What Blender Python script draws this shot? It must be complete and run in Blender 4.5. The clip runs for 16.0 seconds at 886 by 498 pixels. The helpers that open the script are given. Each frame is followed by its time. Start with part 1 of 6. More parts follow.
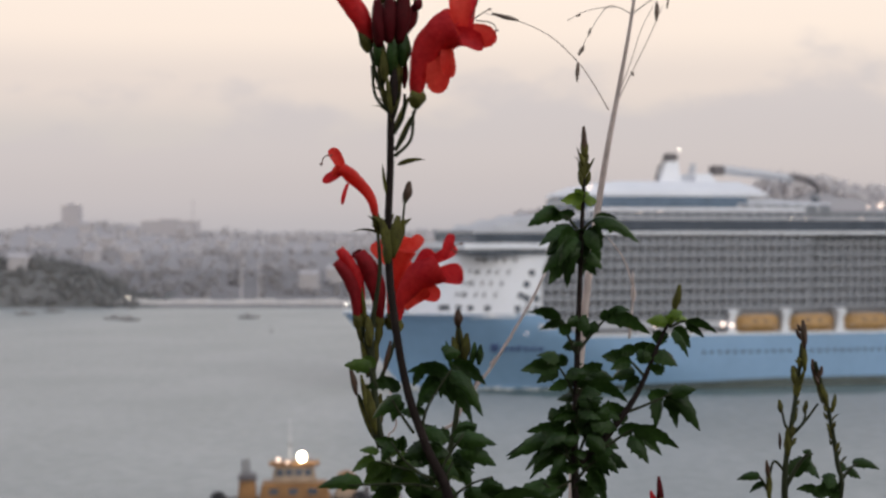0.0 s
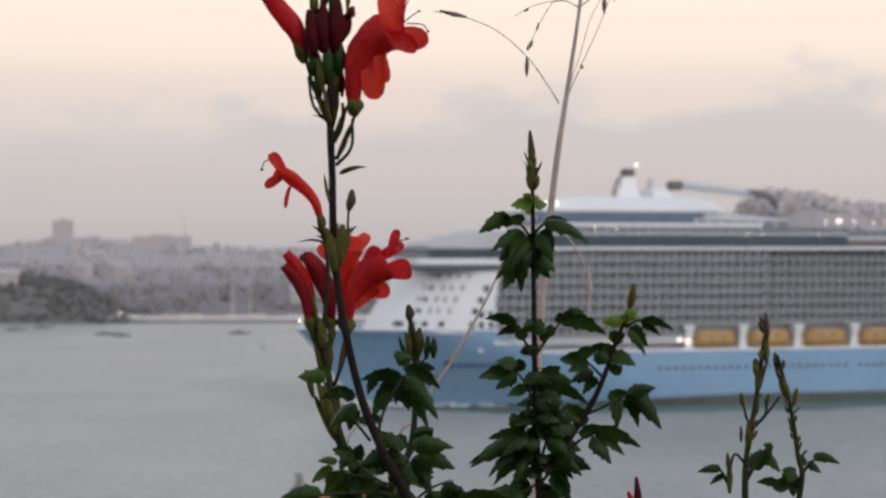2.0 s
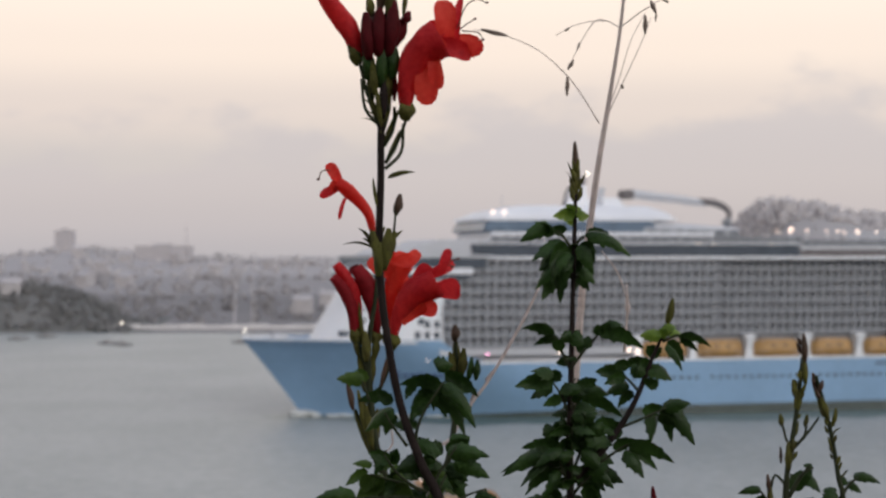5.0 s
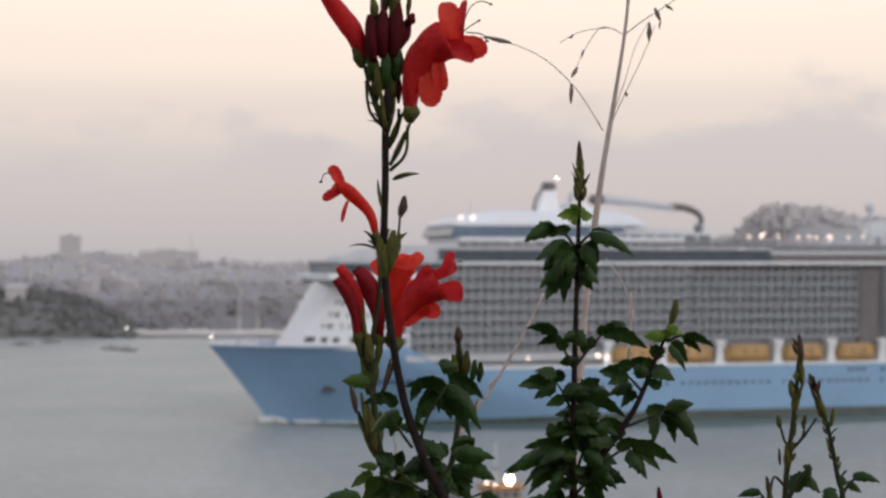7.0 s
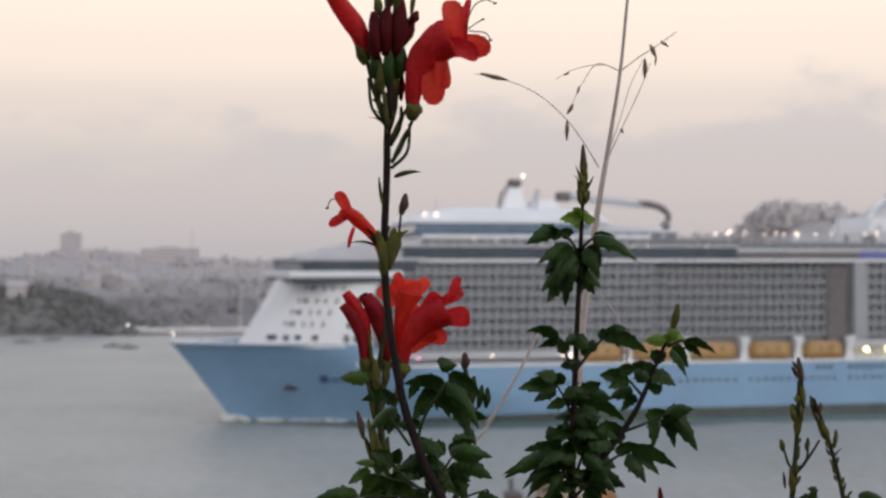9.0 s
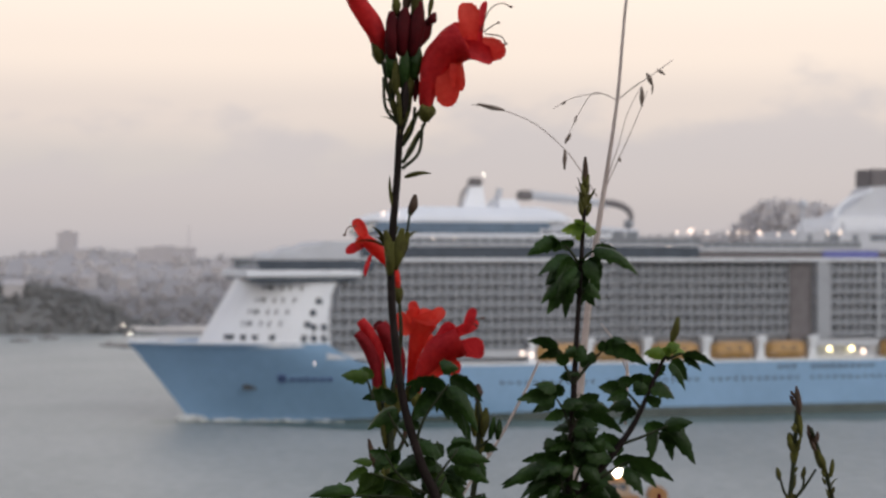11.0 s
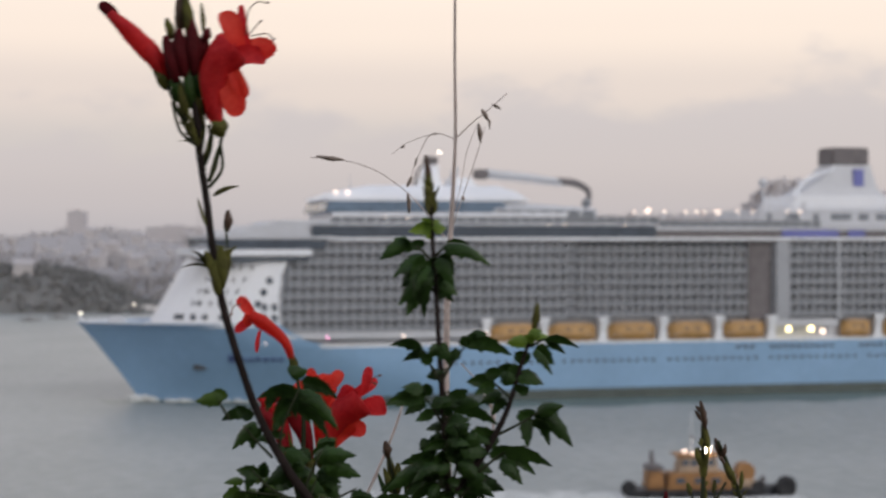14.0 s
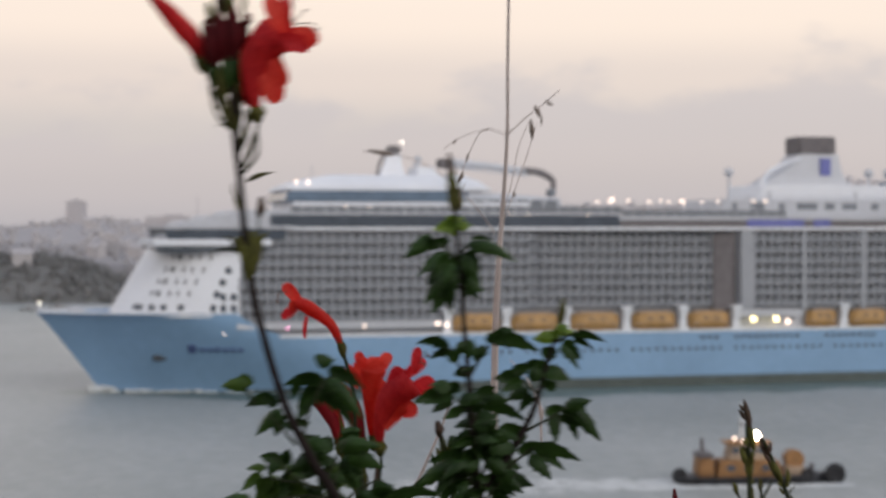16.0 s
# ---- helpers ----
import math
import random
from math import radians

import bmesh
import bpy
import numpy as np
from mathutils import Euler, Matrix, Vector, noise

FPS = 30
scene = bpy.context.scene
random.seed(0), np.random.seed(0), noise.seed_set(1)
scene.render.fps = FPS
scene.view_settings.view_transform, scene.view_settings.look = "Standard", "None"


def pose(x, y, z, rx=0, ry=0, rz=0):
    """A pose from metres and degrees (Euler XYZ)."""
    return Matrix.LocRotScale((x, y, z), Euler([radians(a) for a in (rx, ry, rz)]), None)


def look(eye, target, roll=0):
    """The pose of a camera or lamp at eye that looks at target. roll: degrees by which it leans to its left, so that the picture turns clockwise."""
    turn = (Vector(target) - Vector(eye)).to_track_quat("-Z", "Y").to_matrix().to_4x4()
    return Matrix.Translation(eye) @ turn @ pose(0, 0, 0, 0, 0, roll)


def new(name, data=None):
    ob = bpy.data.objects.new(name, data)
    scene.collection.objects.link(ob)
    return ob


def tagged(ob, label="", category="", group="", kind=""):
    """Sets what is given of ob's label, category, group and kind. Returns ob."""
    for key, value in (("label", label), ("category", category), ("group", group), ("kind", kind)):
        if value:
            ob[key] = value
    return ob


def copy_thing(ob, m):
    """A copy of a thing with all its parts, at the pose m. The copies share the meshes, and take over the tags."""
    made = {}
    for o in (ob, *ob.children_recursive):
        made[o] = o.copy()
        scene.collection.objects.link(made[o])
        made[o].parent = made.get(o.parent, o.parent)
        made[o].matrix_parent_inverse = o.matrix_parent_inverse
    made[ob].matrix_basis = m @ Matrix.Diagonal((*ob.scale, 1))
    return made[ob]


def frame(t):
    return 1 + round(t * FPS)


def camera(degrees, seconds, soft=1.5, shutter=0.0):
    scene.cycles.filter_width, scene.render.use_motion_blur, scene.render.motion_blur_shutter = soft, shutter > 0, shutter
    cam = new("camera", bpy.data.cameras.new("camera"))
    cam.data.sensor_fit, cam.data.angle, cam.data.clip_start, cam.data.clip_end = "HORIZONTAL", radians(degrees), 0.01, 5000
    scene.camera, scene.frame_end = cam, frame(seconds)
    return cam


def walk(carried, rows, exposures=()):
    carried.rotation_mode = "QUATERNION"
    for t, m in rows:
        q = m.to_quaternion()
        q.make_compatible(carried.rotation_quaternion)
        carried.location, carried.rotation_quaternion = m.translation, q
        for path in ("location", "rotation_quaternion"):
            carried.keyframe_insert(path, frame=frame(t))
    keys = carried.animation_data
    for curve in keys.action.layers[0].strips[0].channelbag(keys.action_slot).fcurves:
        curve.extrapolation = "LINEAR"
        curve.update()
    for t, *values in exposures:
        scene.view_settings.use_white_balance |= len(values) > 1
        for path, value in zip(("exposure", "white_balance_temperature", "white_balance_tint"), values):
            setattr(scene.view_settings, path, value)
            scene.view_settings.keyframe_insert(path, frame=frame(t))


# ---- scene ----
# ---- camera ----
cam = camera(28, 16.0, soft=2.5, shutter=0.7)
cam.data.dof.use_dof = True
cam.data.dof.focus_distance = 0.92
cam.data.dof.aperture_fstop = 24.0
walk(cam, [
    (0, pose(0, 0, 43, 89.406, 0, 0.055)),
    (0.5, pose(0, 0, 43, 89.628, 0, 0.0)),
    (1, pose(0, 0, 43, 89.601, 0, -0.168)),
    (1.5, pose(0, 0, 43, 89.852, 0, -0.195)),
    (2, pose(0, 0, 43, 89.907, 0, -0.224)),
    (2.5, pose(0, 0, 43, 89.964, 0, -0.279)),
    (3, pose(0, 0, 43, 89.964, 0, -0.195)),
    (3.5, pose(0, 0, 43, 89.936, 0, -0.168)),
    (4, pose(0, 0, 43, 90.02, 0, -0.168)),
    (6.5, pose(0, 0, 43, 90.353, 0, -0.056)),
    (7, pose(0, 0, 43, 90.383, 0, 0.0)),
    (7.5, pose(0, 0, 43, 90.41, 0, 0.027)),
    (8, pose(0, 0, 43, 90.27, 0, 0.027)),
    (8.5, pose(0, 0, 43, 90.299, 0, 0.027)),
    (11, pose(0, 0, 43, 90.27, 0, -0.084)),
    (11.5, pose(0, 0, 43, 90.131, 0, -0.14)),
    (12, pose(0, 0, 43, 90.188, 0, -0.14)),
    (12.5, pose(0, 0, 43, 89.936, 0, -0.111)),
    (13, pose(0, 0, 43, 89.852, 0, -0.14)),
    (13.5, pose(0, 0, 43, 89.49, 0, -0.056)),
    (14, pose(0, 0, 43, 89.601, 0, 0.222)),
    (14.5, pose(0, 0, 43, 89.462, 0, 0.25)),
    (15, pose(0, 0, 43, 89.63, 0, 0.335)),
    (15.5, pose(0, 0, 43, 89.741, 0, 0.306)),
    (16, pose(0, 0, 43, 89.268, 0, 0.195))])

# ---- light ----
world = bpy.data.worlds.new("dusk_sky")
scene.world = world
world.use_nodes = True
wn, wl = world.node_tree.nodes, world.node_tree.links
wn.clear()
w_out = wn.new("ShaderNodeOutputWorld")
w_bg = wn.new("ShaderNodeBackground")
w_sky = wn.new("ShaderNodeTexSky")
w_sky.sky_type = "NISHITA"
w_sky.sun_disc = False
w_sky.sun_elevation = radians(3)
w_sky.sun_rotation = radians(200)
w_geo = wn.new("ShaderNodeTexCoord")
w_sep = wn.new("ShaderNodeSeparateXYZ")
wl.new(w_geo.outputs["Generated"], w_sep.inputs[0])
w_ramp = wn.new("ShaderNodeValToRGB")
w_el = wn.new("ShaderNodeMath")
w_el.operation = "MULTIPLY_ADD"
w_el.inputs[1].default_value = 1.0
w_el.inputs[2].default_value = 0.0
# a low bank of cloud with a puffy, uneven top edge
w_map = wn.new("ShaderNodeMapping")
w_map.inputs["Scale"].default_value = (7, 7, 15)
wl.new(w_geo.outputs["Generated"], w_map.inputs[0])
w_noise = wn.new("ShaderNodeTexNoise")
w_noise.inputs["Scale"].default_value = 1.9
w_noise.inputs["Detail"].default_value = 7
w_noise.inputs["Roughness"].default_value = 0.5
wl.new(w_map.outputs[0], w_noise.inputs["Vector"])
wl.new(w_sep.outputs[2], w_el.inputs[0])
wl.new(w_el.outputs[0], w_ramp.inputs[0])
cr = w_ramp.color_ramp
cr.interpolation = "EASE"
SKY = [(0.0, (0.475, 0.46, 0.485)), (0.02, (0.515, 0.493, 0.514)), (0.05, (0.575, 0.535, 0.552)), (0.083, (0.73, 0.628, 0.605)), (0.115, (0.915, 0.765, 0.685)),
       (0.15, (0.98, 0.835, 0.735)), (0.30, (0.88, 0.80, 0.75)), (0.65, (0.54, 0.55, 0.63)), (1.0, (0.44, 0.48, 0.59))]
while len(cr.elements) < len(SKY):
    cr.elements.new(0.5)
for e, (p, c) in zip(cr.elements, SKY):
    e.position, e.color = p, (*c, 1)
w_edge = wn.new("ShaderNodeMath")
w_edge.operation = "MULTIPLY_ADD"
w_edge.inputs[1].default_value = -0.13
wl.new(w_noise.outputs[0], w_edge.inputs[0])
w_lean = wn.new("ShaderNodeMath")
w_lean.operation = "MULTIPLY_ADD"
w_lean.inputs[1].default_value = -0.05
wl.new(w_sep.outputs[0], w_lean.inputs[0])
wl.new(w_sep.outputs[2], w_lean.inputs[2])
wl.new(w_lean.outputs[0], w_edge.inputs[2])
w_bank = wn.new("ShaderNodeMapRange")
w_bank.interpolation_type = "SMOOTHSTEP"
w_bank.inputs["From Min"].default_value, w_bank.inputs["From Max"].default_value = 0.022, -0.006
wl.new(w_edge.outputs[0], w_bank.inputs["Value"])
w_band = wn.new("ShaderNodeValToRGB")
bandc = w_band.color_ramp
bandc.elements.new(0.5), bandc.elements.new(0.5)
for e, (p, v) in zip(bandc.elements, [(0.0, 0.1), (0.035, 0.35), (0.065, 0.75), (0.13, 0.6)]):
    e.position, e.color = p, (v, v, v, 1)
wl.new(w_sep.outputs[2], w_band.inputs[0])
w_mul = wn.new("ShaderNodeMath")
w_mul.operation = "MULTIPLY"
wl.new(w_bank.outputs[0], w_mul.inputs[0])
wl.new(w_band.outputs[0], w_mul.inputs[1])
w_cloud = wn.new("ShaderNodeMix")
w_cloud.data_type = "RGBA"
wl.new(w_mul.outputs[0], w_cloud.inputs["Factor"])
wl.new(w_ramp.outputs[0], w_cloud.inputs["A"])
w_cloud.inputs["B"].default_value = (0.53, 0.495, 0.545, 1)
w_skys = wn.new("ShaderNodeMix")
w_skys.data_type = "RGBA"
w_skys.blend_type = "ADD"
w_skys.inputs["Factor"].default_value = 0.03
wl.new(w_cloud.outputs["Result"], w_skys.inputs["A"])
wl.new(w_sky.outputs[0], w_skys.inputs["B"])
wl.new(w_skys.outputs["Result"], w_bg.inputs[0])
w_bg.inputs[1].default_value = 1.0
wl.new(w_bg.outputs[0], w_out.inputs[0])

sun_data = bpy.data.lights.new("sun", "SUN")
sun_data.energy, sun_data.angle, sun_data.color = 1.0, radians(25), (1.0, 0.95, 0.91)
sun = new("sun", sun_data)
sun.matrix_world = look((330, -60, 260), (0, 300, 0))


# ---- materials ----
def material(name, color, rough=0.6, metal=0.0, vary=0.0, scale=5.0, bump=0.0, color2=None, spec=0.5, emit=0.0, translucent=0.0, island=0.0):
    m = bpy.data.materials.new(name)
    m.use_nodes = True
    n, l = m.node_tree.nodes, m.node_tree.links
    b = n["Principled BSDF"]
    b.inputs["Base Color"].default_value = (*color, 1)
    b.inputs["Roughness"].default_value = rough
    b.inputs["Metallic"].default_value = metal
    b.inputs["Specular IOR Level"].default_value = spec
    if emit:
        b.inputs["Emission Color"].default_value = (*color, 1)
        b.inputs["Emission Strength"].default_value = emit
    if vary or color2 or bump:
        tc = n.new("ShaderNodeTexCoord")
        tex = n.new("ShaderNodeTexNoise")
        tex.inputs["Scale"].default_value = scale
        tex.inputs["Detail"].default_value = 6
        l.new(tc.outputs["Object"], tex.inputs["Vector"])
        fine = n.new("ShaderNodeTexNoise")
        fine.inputs["Scale"].default_value = scale * 9
        fine.inputs["Detail"].default_value = 3
        l.new(tc.outputs["Object"], fine.inputs["Vector"])
        mx = n.new("ShaderNodeMix")
        mx.data_type = "RGBA"
        c2 = color2 or tuple(min(1, c * (1 - vary)) for c in color)
        mx.inputs["A"].default_value, mx.inputs["B"].default_value = (*color, 1), (*c2, 1)
        rmp = n.new("ShaderNodeMapRange")
        rmp.inputs["From Min"].default_value, rmp.inputs["From Max"].default_value = 0.35, 0.65
        add = n.new("ShaderNodeMath")
        add.operation = "MULTIPLY_ADD"
        add.inputs[1].default_value = 0.3
        l.new(fine.outputs[0], add.inputs[0])
        sc = n.new("ShaderNodeMath")
        sc.operation = "MULTIPLY"
        sc.inputs[1].default_value = 0.7
        l.new(tex.outputs[0], sc.inputs[0])
        l.new(sc.outputs[0], add.inputs[2])
        l.new(add.outputs[0], rmp.inputs["Value"])
        l.new(rmp.outputs[0], mx.inputs["Factor"])
        last = mx.outputs["Result"]
        if island:
            geo = n.new("ShaderNodeNewGeometry")
            obi = n.new("ShaderNodeObjectInfo")
            hue = n.new("ShaderNodeHueSaturation")
            sm = n.new("ShaderNodeMath")
            sm.operation = "ADD"
            l.new(geo.outputs["Random Per Island"], sm.inputs[0])
            l.new(obi.outputs["Random"], sm.inputs[1])
            mr = n.new("ShaderNodeMapRange")
            mr.inputs["From Max"].default_value = 2.0
            mr.inputs["To Min"].default_value, mr.inputs["To Max"].default_value = 1 - island, 1 + island
            l.new(sm.outputs[0], mr.inputs["Value"])
            l.new(mr.outputs[0], hue.inputs["Value"])
            l.new(last, hue.inputs["Color"])
            last = hue.outputs[0]
        l.new(last, b.inputs["Base Color"])
        if bump:
            bp = n.new("ShaderNodeBump")
            bp.inputs["Strength"].default_value = bump
            bp.inputs["Distance"].default_value = 0.3 / scale
            l.new(add.outputs[0], bp.inputs["Height"])
            l.new(bp.outputs[0], b.inputs["Normal"])
    if translucent:
        tr = n.new("ShaderNodeBsdfTranslucent")
        src = b.inputs["Base Color"]
        if src.is_linked:
            l.new(src.links[0].from_socket, tr.inputs[0])
        else:
            tr.inputs[0].default_value = (*color, 1)
        ms = n.new("ShaderNodeMixShader")
        ms.inputs[0].default_value = translucent
        l.new(b.outputs[0], ms.inputs[1])
        l.new(tr.outputs[0], ms.inputs[2])
        l.new(ms.outputs[0], n["Material Output"].inputs[0])
    return m


M_BLUE = material("blue_hull_paint", (0.235, 0.395, 0.60), 0.32, vary=0.14, scale=0.05)
M_WHITE = material("white_ship_paint", (0.75, 0.79, 0.85), 0.45, vary=0.08, scale=0.1)
M_SHIPGREY = material("pale_grey_deckhouse_paint", (0.53, 0.56, 0.61), 0.5, vary=0.12, scale=0.1)
# cabin wall set below the deckhouse grey to take in the recess shade
M_CABWALL = material("shaded_cabin_wall", (0.27, 0.29, 0.325), 0.5, vary=0.15, scale=0.2)
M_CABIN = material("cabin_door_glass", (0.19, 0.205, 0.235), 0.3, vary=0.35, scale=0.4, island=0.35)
# balcony white lowered well below the ship's white: shade is in the colour
M_BALW = material("shaded_balcony_white", (0.335, 0.36, 0.40), 0.5, vary=0.12, scale=0.2)
M_BALU = material("balcony_balustrade_glass", (0.22, 0.24, 0.27), 0.25, vary=0.2, scale=0.6)
M_DARKGLASS = material("tinted_window_glass", (0.09, 0.11, 0.14), 0.15, vary=0.3, scale=0.2)
M_SKYGLASS = material("solarium_blue_glass", (0.16, 0.23, 0.32), 0.15, vary=0.3, scale=0.3)
M_WINF = material("grey_window_glass", (0.24, 0.265, 0.30), 0.2, vary=0.25, scale=0.5)
M_DARK = material("dark_recess_paint", (0.05, 0.055, 0.06), 0.6, vary=0.3, scale=0.3)
M_ORANGE = material("lifeboat_orange", (0.47, 0.285, 0.11), 0.5, vary=0.35, scale=0.35)
M_BOATPANE = material("brown_boat_window", (0.15, 0.10, 0.075), 0.5, vary=0.3, scale=0.6)
M_NAVY = material("navy_lettering", (0.06, 0.09, 0.22), 0.5)
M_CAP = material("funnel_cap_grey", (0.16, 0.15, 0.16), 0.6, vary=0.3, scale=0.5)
M_VIOLET = material("violet_banner_paint", (0.15, 0.17, 0.46), 0.5, vary=0.2, scale=0.4)
M_LAMP = material("warm_lamp_glow", (1.0, 0.76, 0.62), emit=2.8)
M_LAMPW = material("white_lamp_glow", (1.0, 0.9, 0.75), emit=5.0)
M_FLOOD = material("floodlight_glow", (1.0, 0.86, 0.62), emit=45.0)
M_LAMPY = material("yellow_lamp_glow", (1.0, 0.80, 0.38), emit=6.0)
M_LAMPP = material("pink_lamp_glow", (1.0, 0.35, 0.6), emit=4.0)
M_TUGBLACK = material("tug_black_hull", (0.04, 0.045, 0.055), 0.6, vary=0.4, scale=0.6)
M_TUGTAN = material("tug_ochre_deckhouse", (0.36, 0.185, 0.07), 0.55, vary=0.45, scale=0.5)
M_TUGCREAM = material("tug_cream_paint", (0.44, 0.33, 0.24), 0.55, vary=0.35, scale=0.5)
M_RUBBER = material("tyre_rubber", (0.025, 0.026, 0.03), 0.8, vary=0.3, scale=2.0)
# darker water colour that stands for the ship's reflection
M_HULLREFLECT = material("hull_reflection_water", (0.10, 0.15, 0.132), 0.35, vary=0.3, scale=0.06, bump=0.5)
M_FOAM = material("wake_foam", (0.62, 0.65, 0.66), 0.8, vary=0.25, scale=0.5)
M_STEM = material("dark_stem_bark", (0.035, 0.024, 0.022), 0.8, spec=0.2, vary=0.5, scale=120, bump=0.4)
M_GSTEM = material("green_stem_bark", (0.05, 0.06, 0.03), 0.7, spec=0.2, vary=0.4, scale=120, bump=0.3)
M_LEAF = material("dark_green_leaf", (0.042, 0.092, 0.018), 0.42, spec=0.28, scale=50, bump=0.5, color2=(0.014, 0.036, 0.008), island=0.45, translucent=0.22)
M_YLEAF = material("young_green_leaf", (0.25, 0.36, 0.05), 0.42, spec=0.3, scale=70, bump=0.25, color2=(0.12, 0.21, 0.03), island=0.35, translucent=0.4)
M_MLEAF = material("mid_green_leaf", (0.095, 0.165, 0.028), 0.45, spec=0.3, scale=60, bump=0.35, color2=(0.045, 0.09, 0.016), island=0.4, translucent=0.3)
M_CRIM = material("dark_scarlet_petal", (0.46, 0.024, 0.034), 0.6, spec=0.2, scale=45, bump=0.3, color2=(0.24, 0.012, 0.018), translucent=0.35)
M_POD = material("olive_calyx", (0.13, 0.13, 0.03), 0.7, spec=0.15, scale=150, bump=0.6, color2=(0.06, 0.055, 0.02), island=0.4)
M_BROWN = material("brown_bud_scale", (0.10, 0.05, 0.03), 0.6, scale=150, bump=0.3, color2=(0.06, 0.035, 0.02))
M_RED = material("scarlet_petal", (0.86, 0.052, 0.055), 0.55, spec=0.25, scale=45, bump=0.35, color2=(0.56, 0.014, 0.025), translucent=0.45)
M_DRED = material("crimson_bud", (0.17, 0.010, 0.017), 0.65, spec=0.15, scale=60, bump=0.25, color2=(0.075, 0.008, 0.010), translucent=0.15)
M_ORED = material("orange_red_petal", (0.92, 0.095, 0.06), 0.55, spec=0.25, scale=45, bump=0.35, color2=(0.78, 0.035, 0.03), translucent=0.5)
M_STAMEN = material("stamen", (0.16, 0.07, 0.05), 0.6)
M_STRAW = material("dry_grass_straw", (0.84, 0.76, 0.73), 0.7, scale=100, color2=(0.66, 0.58, 0.55), translucent=0.45)
M_SEED = material("grass_seed_husk", (0.46, 0.38, 0.33), 0.7, scale=200, color2=(0.28, 0.21, 0.17), translucent=0.3)
M_EARTH = material("grassy_earth", (0.07, 0.075, 0.035), 0.9, scale=3, bump=0.6, color2=(0.045, 0.04, 0.025))
# boot-top colour stands in for the dark reflection along the waterline
M_BOOT = material("reflection_toned_boot_top", (0.09, 0.115, 0.112), 0.5, vary=0.3, scale=0.2)
# haze is put into these base colours: greyer, and paler with distance
M_NEAR = material("hazy_shore_trees", (0.44, 0.434, 0.45), 0.95, scale=0.02, color2=(0.375, 0.37, 0.385), spec=0.0, island=0.02, translucent=0.5)
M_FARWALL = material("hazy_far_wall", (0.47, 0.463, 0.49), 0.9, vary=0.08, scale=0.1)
M_HEAD = material("hazy_headland_bush", (0.325, 0.332, 0.335), 0.95, scale=0.05, color2=(0.28, 0.286, 0.292), spec=0.0, island=0.02, translucent=0.5)
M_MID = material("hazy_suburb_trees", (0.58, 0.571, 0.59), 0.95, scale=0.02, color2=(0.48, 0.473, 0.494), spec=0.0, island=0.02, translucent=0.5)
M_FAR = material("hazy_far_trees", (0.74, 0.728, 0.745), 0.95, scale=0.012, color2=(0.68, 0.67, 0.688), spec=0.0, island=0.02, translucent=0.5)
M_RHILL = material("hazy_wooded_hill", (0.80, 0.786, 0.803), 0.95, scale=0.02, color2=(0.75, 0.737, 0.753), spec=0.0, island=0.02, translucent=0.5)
M_LANDHEAD = material("hazy_headland_ground_cover", (0.19, 0.195, 0.197), 0.95, scale=0.05, color2=(0.16, 0.165, 0.168), spec=0.0)
M_LANDNEAR = material("hazy_shore_ground_cover", (0.27, 0.266, 0.276), 0.95, scale=0.02, color2=(0.22, 0.217, 0.226), spec=0.0)
M_LANDMID = material("hazy_hillside_ground_cover", (0.36, 0.354, 0.368), 0.95, scale=0.02, color2=(0.29, 0.286, 0.298), spec=0.0)
M_LANDFAR = material("hazy_ridge_ground_cover", (0.44, 0.432, 0.447), 0.95, scale=0.02, color2=(0.38, 0.373, 0.388), spec=0.0)
M_LANDHILL = material("hazy_hill_ground_cover", (0.40, 0.393, 0.404), 0.95, scale=0.02, color2=(0.37, 0.364, 0.374), spec=0.0)
# haze also evens out the house colours: wall, roof and pane nearly match
M_HOUSE = material("pale_house_wall", (0.47, 0.462, 0.48), 0.8, vary=0.12, scale=0.2)
M_ROOF = material("grey_house_roof", (0.50, 0.49, 0.515), 0.8, vary=0.15, scale=0.3)
M_SAND = material("pale_seawall", (0.72, 0.72, 0.73), 0.9, vary=0.2, scale=0.1)
M_PANE = material("house_window_pane", (0.42, 0.415, 0.43), 0.4)
M_BOAT = material("grey_boat_paint", (0.30, 0.30, 0.31), 0.5)

# harbour water: grey-green, small wind ripples
M_WATER = bpy.data.materials.new("harbour_water")
M_WATER.use_nodes = True
nn, ll = M_WATER.node_tree.nodes, M_WATER.node_tree.links
wb = nn["Principled BSDF"]
wb.inputs["Roughness"].default_value = 0.42
wb.inputs["IOR"].default_value = 1.33
tcw = nn.new("ShaderNodeTexCoord")
mpw = nn.new("ShaderNodeMapping")
mpw.inputs["Scale"].default_value = (0.05, 0.036, 1)
ll.new(tcw.outputs["Object"], mpw.inputs[0])
t1 = nn.new("ShaderNodeTexNoise")
t1.inputs["Scale"].default_value, t1.inputs["Detail"].default_value = 6.0, 5
ll.new(mpw.outputs[0], t1.inputs["Vector"])
bw = nn.new("ShaderNodeBump")
bw.inputs["Strength"].default_value, bw.inputs["Distance"].default_value = 1.0, 0.6
ll.new(t1.outputs[0], bw.inputs["Height"])
ll.new(bw.outputs[0], wb.inputs["Normal"])
t2 = nn.new("ShaderNodeTexNoise")
t2.inputs["Scale"].default_value, t2.inputs["Detail"].default_value = 0.45, 9
ll.new(mpw.outputs[0], t2.inputs["Vector"])
# ripple lights and darks are mixed into the base colour with this ramp
rw = nn.new("ShaderNodeValToRGB")
rw.color_ramp.elements[0].position, rw.color_ramp.elements[1].position = 0.40, 0.60
rw.color_ramp.elements[0].color, rw.color_ramp.elements[1].color = (0.268, 0.300, 0.306, 1), (0.345, 0.376, 0.384, 1)
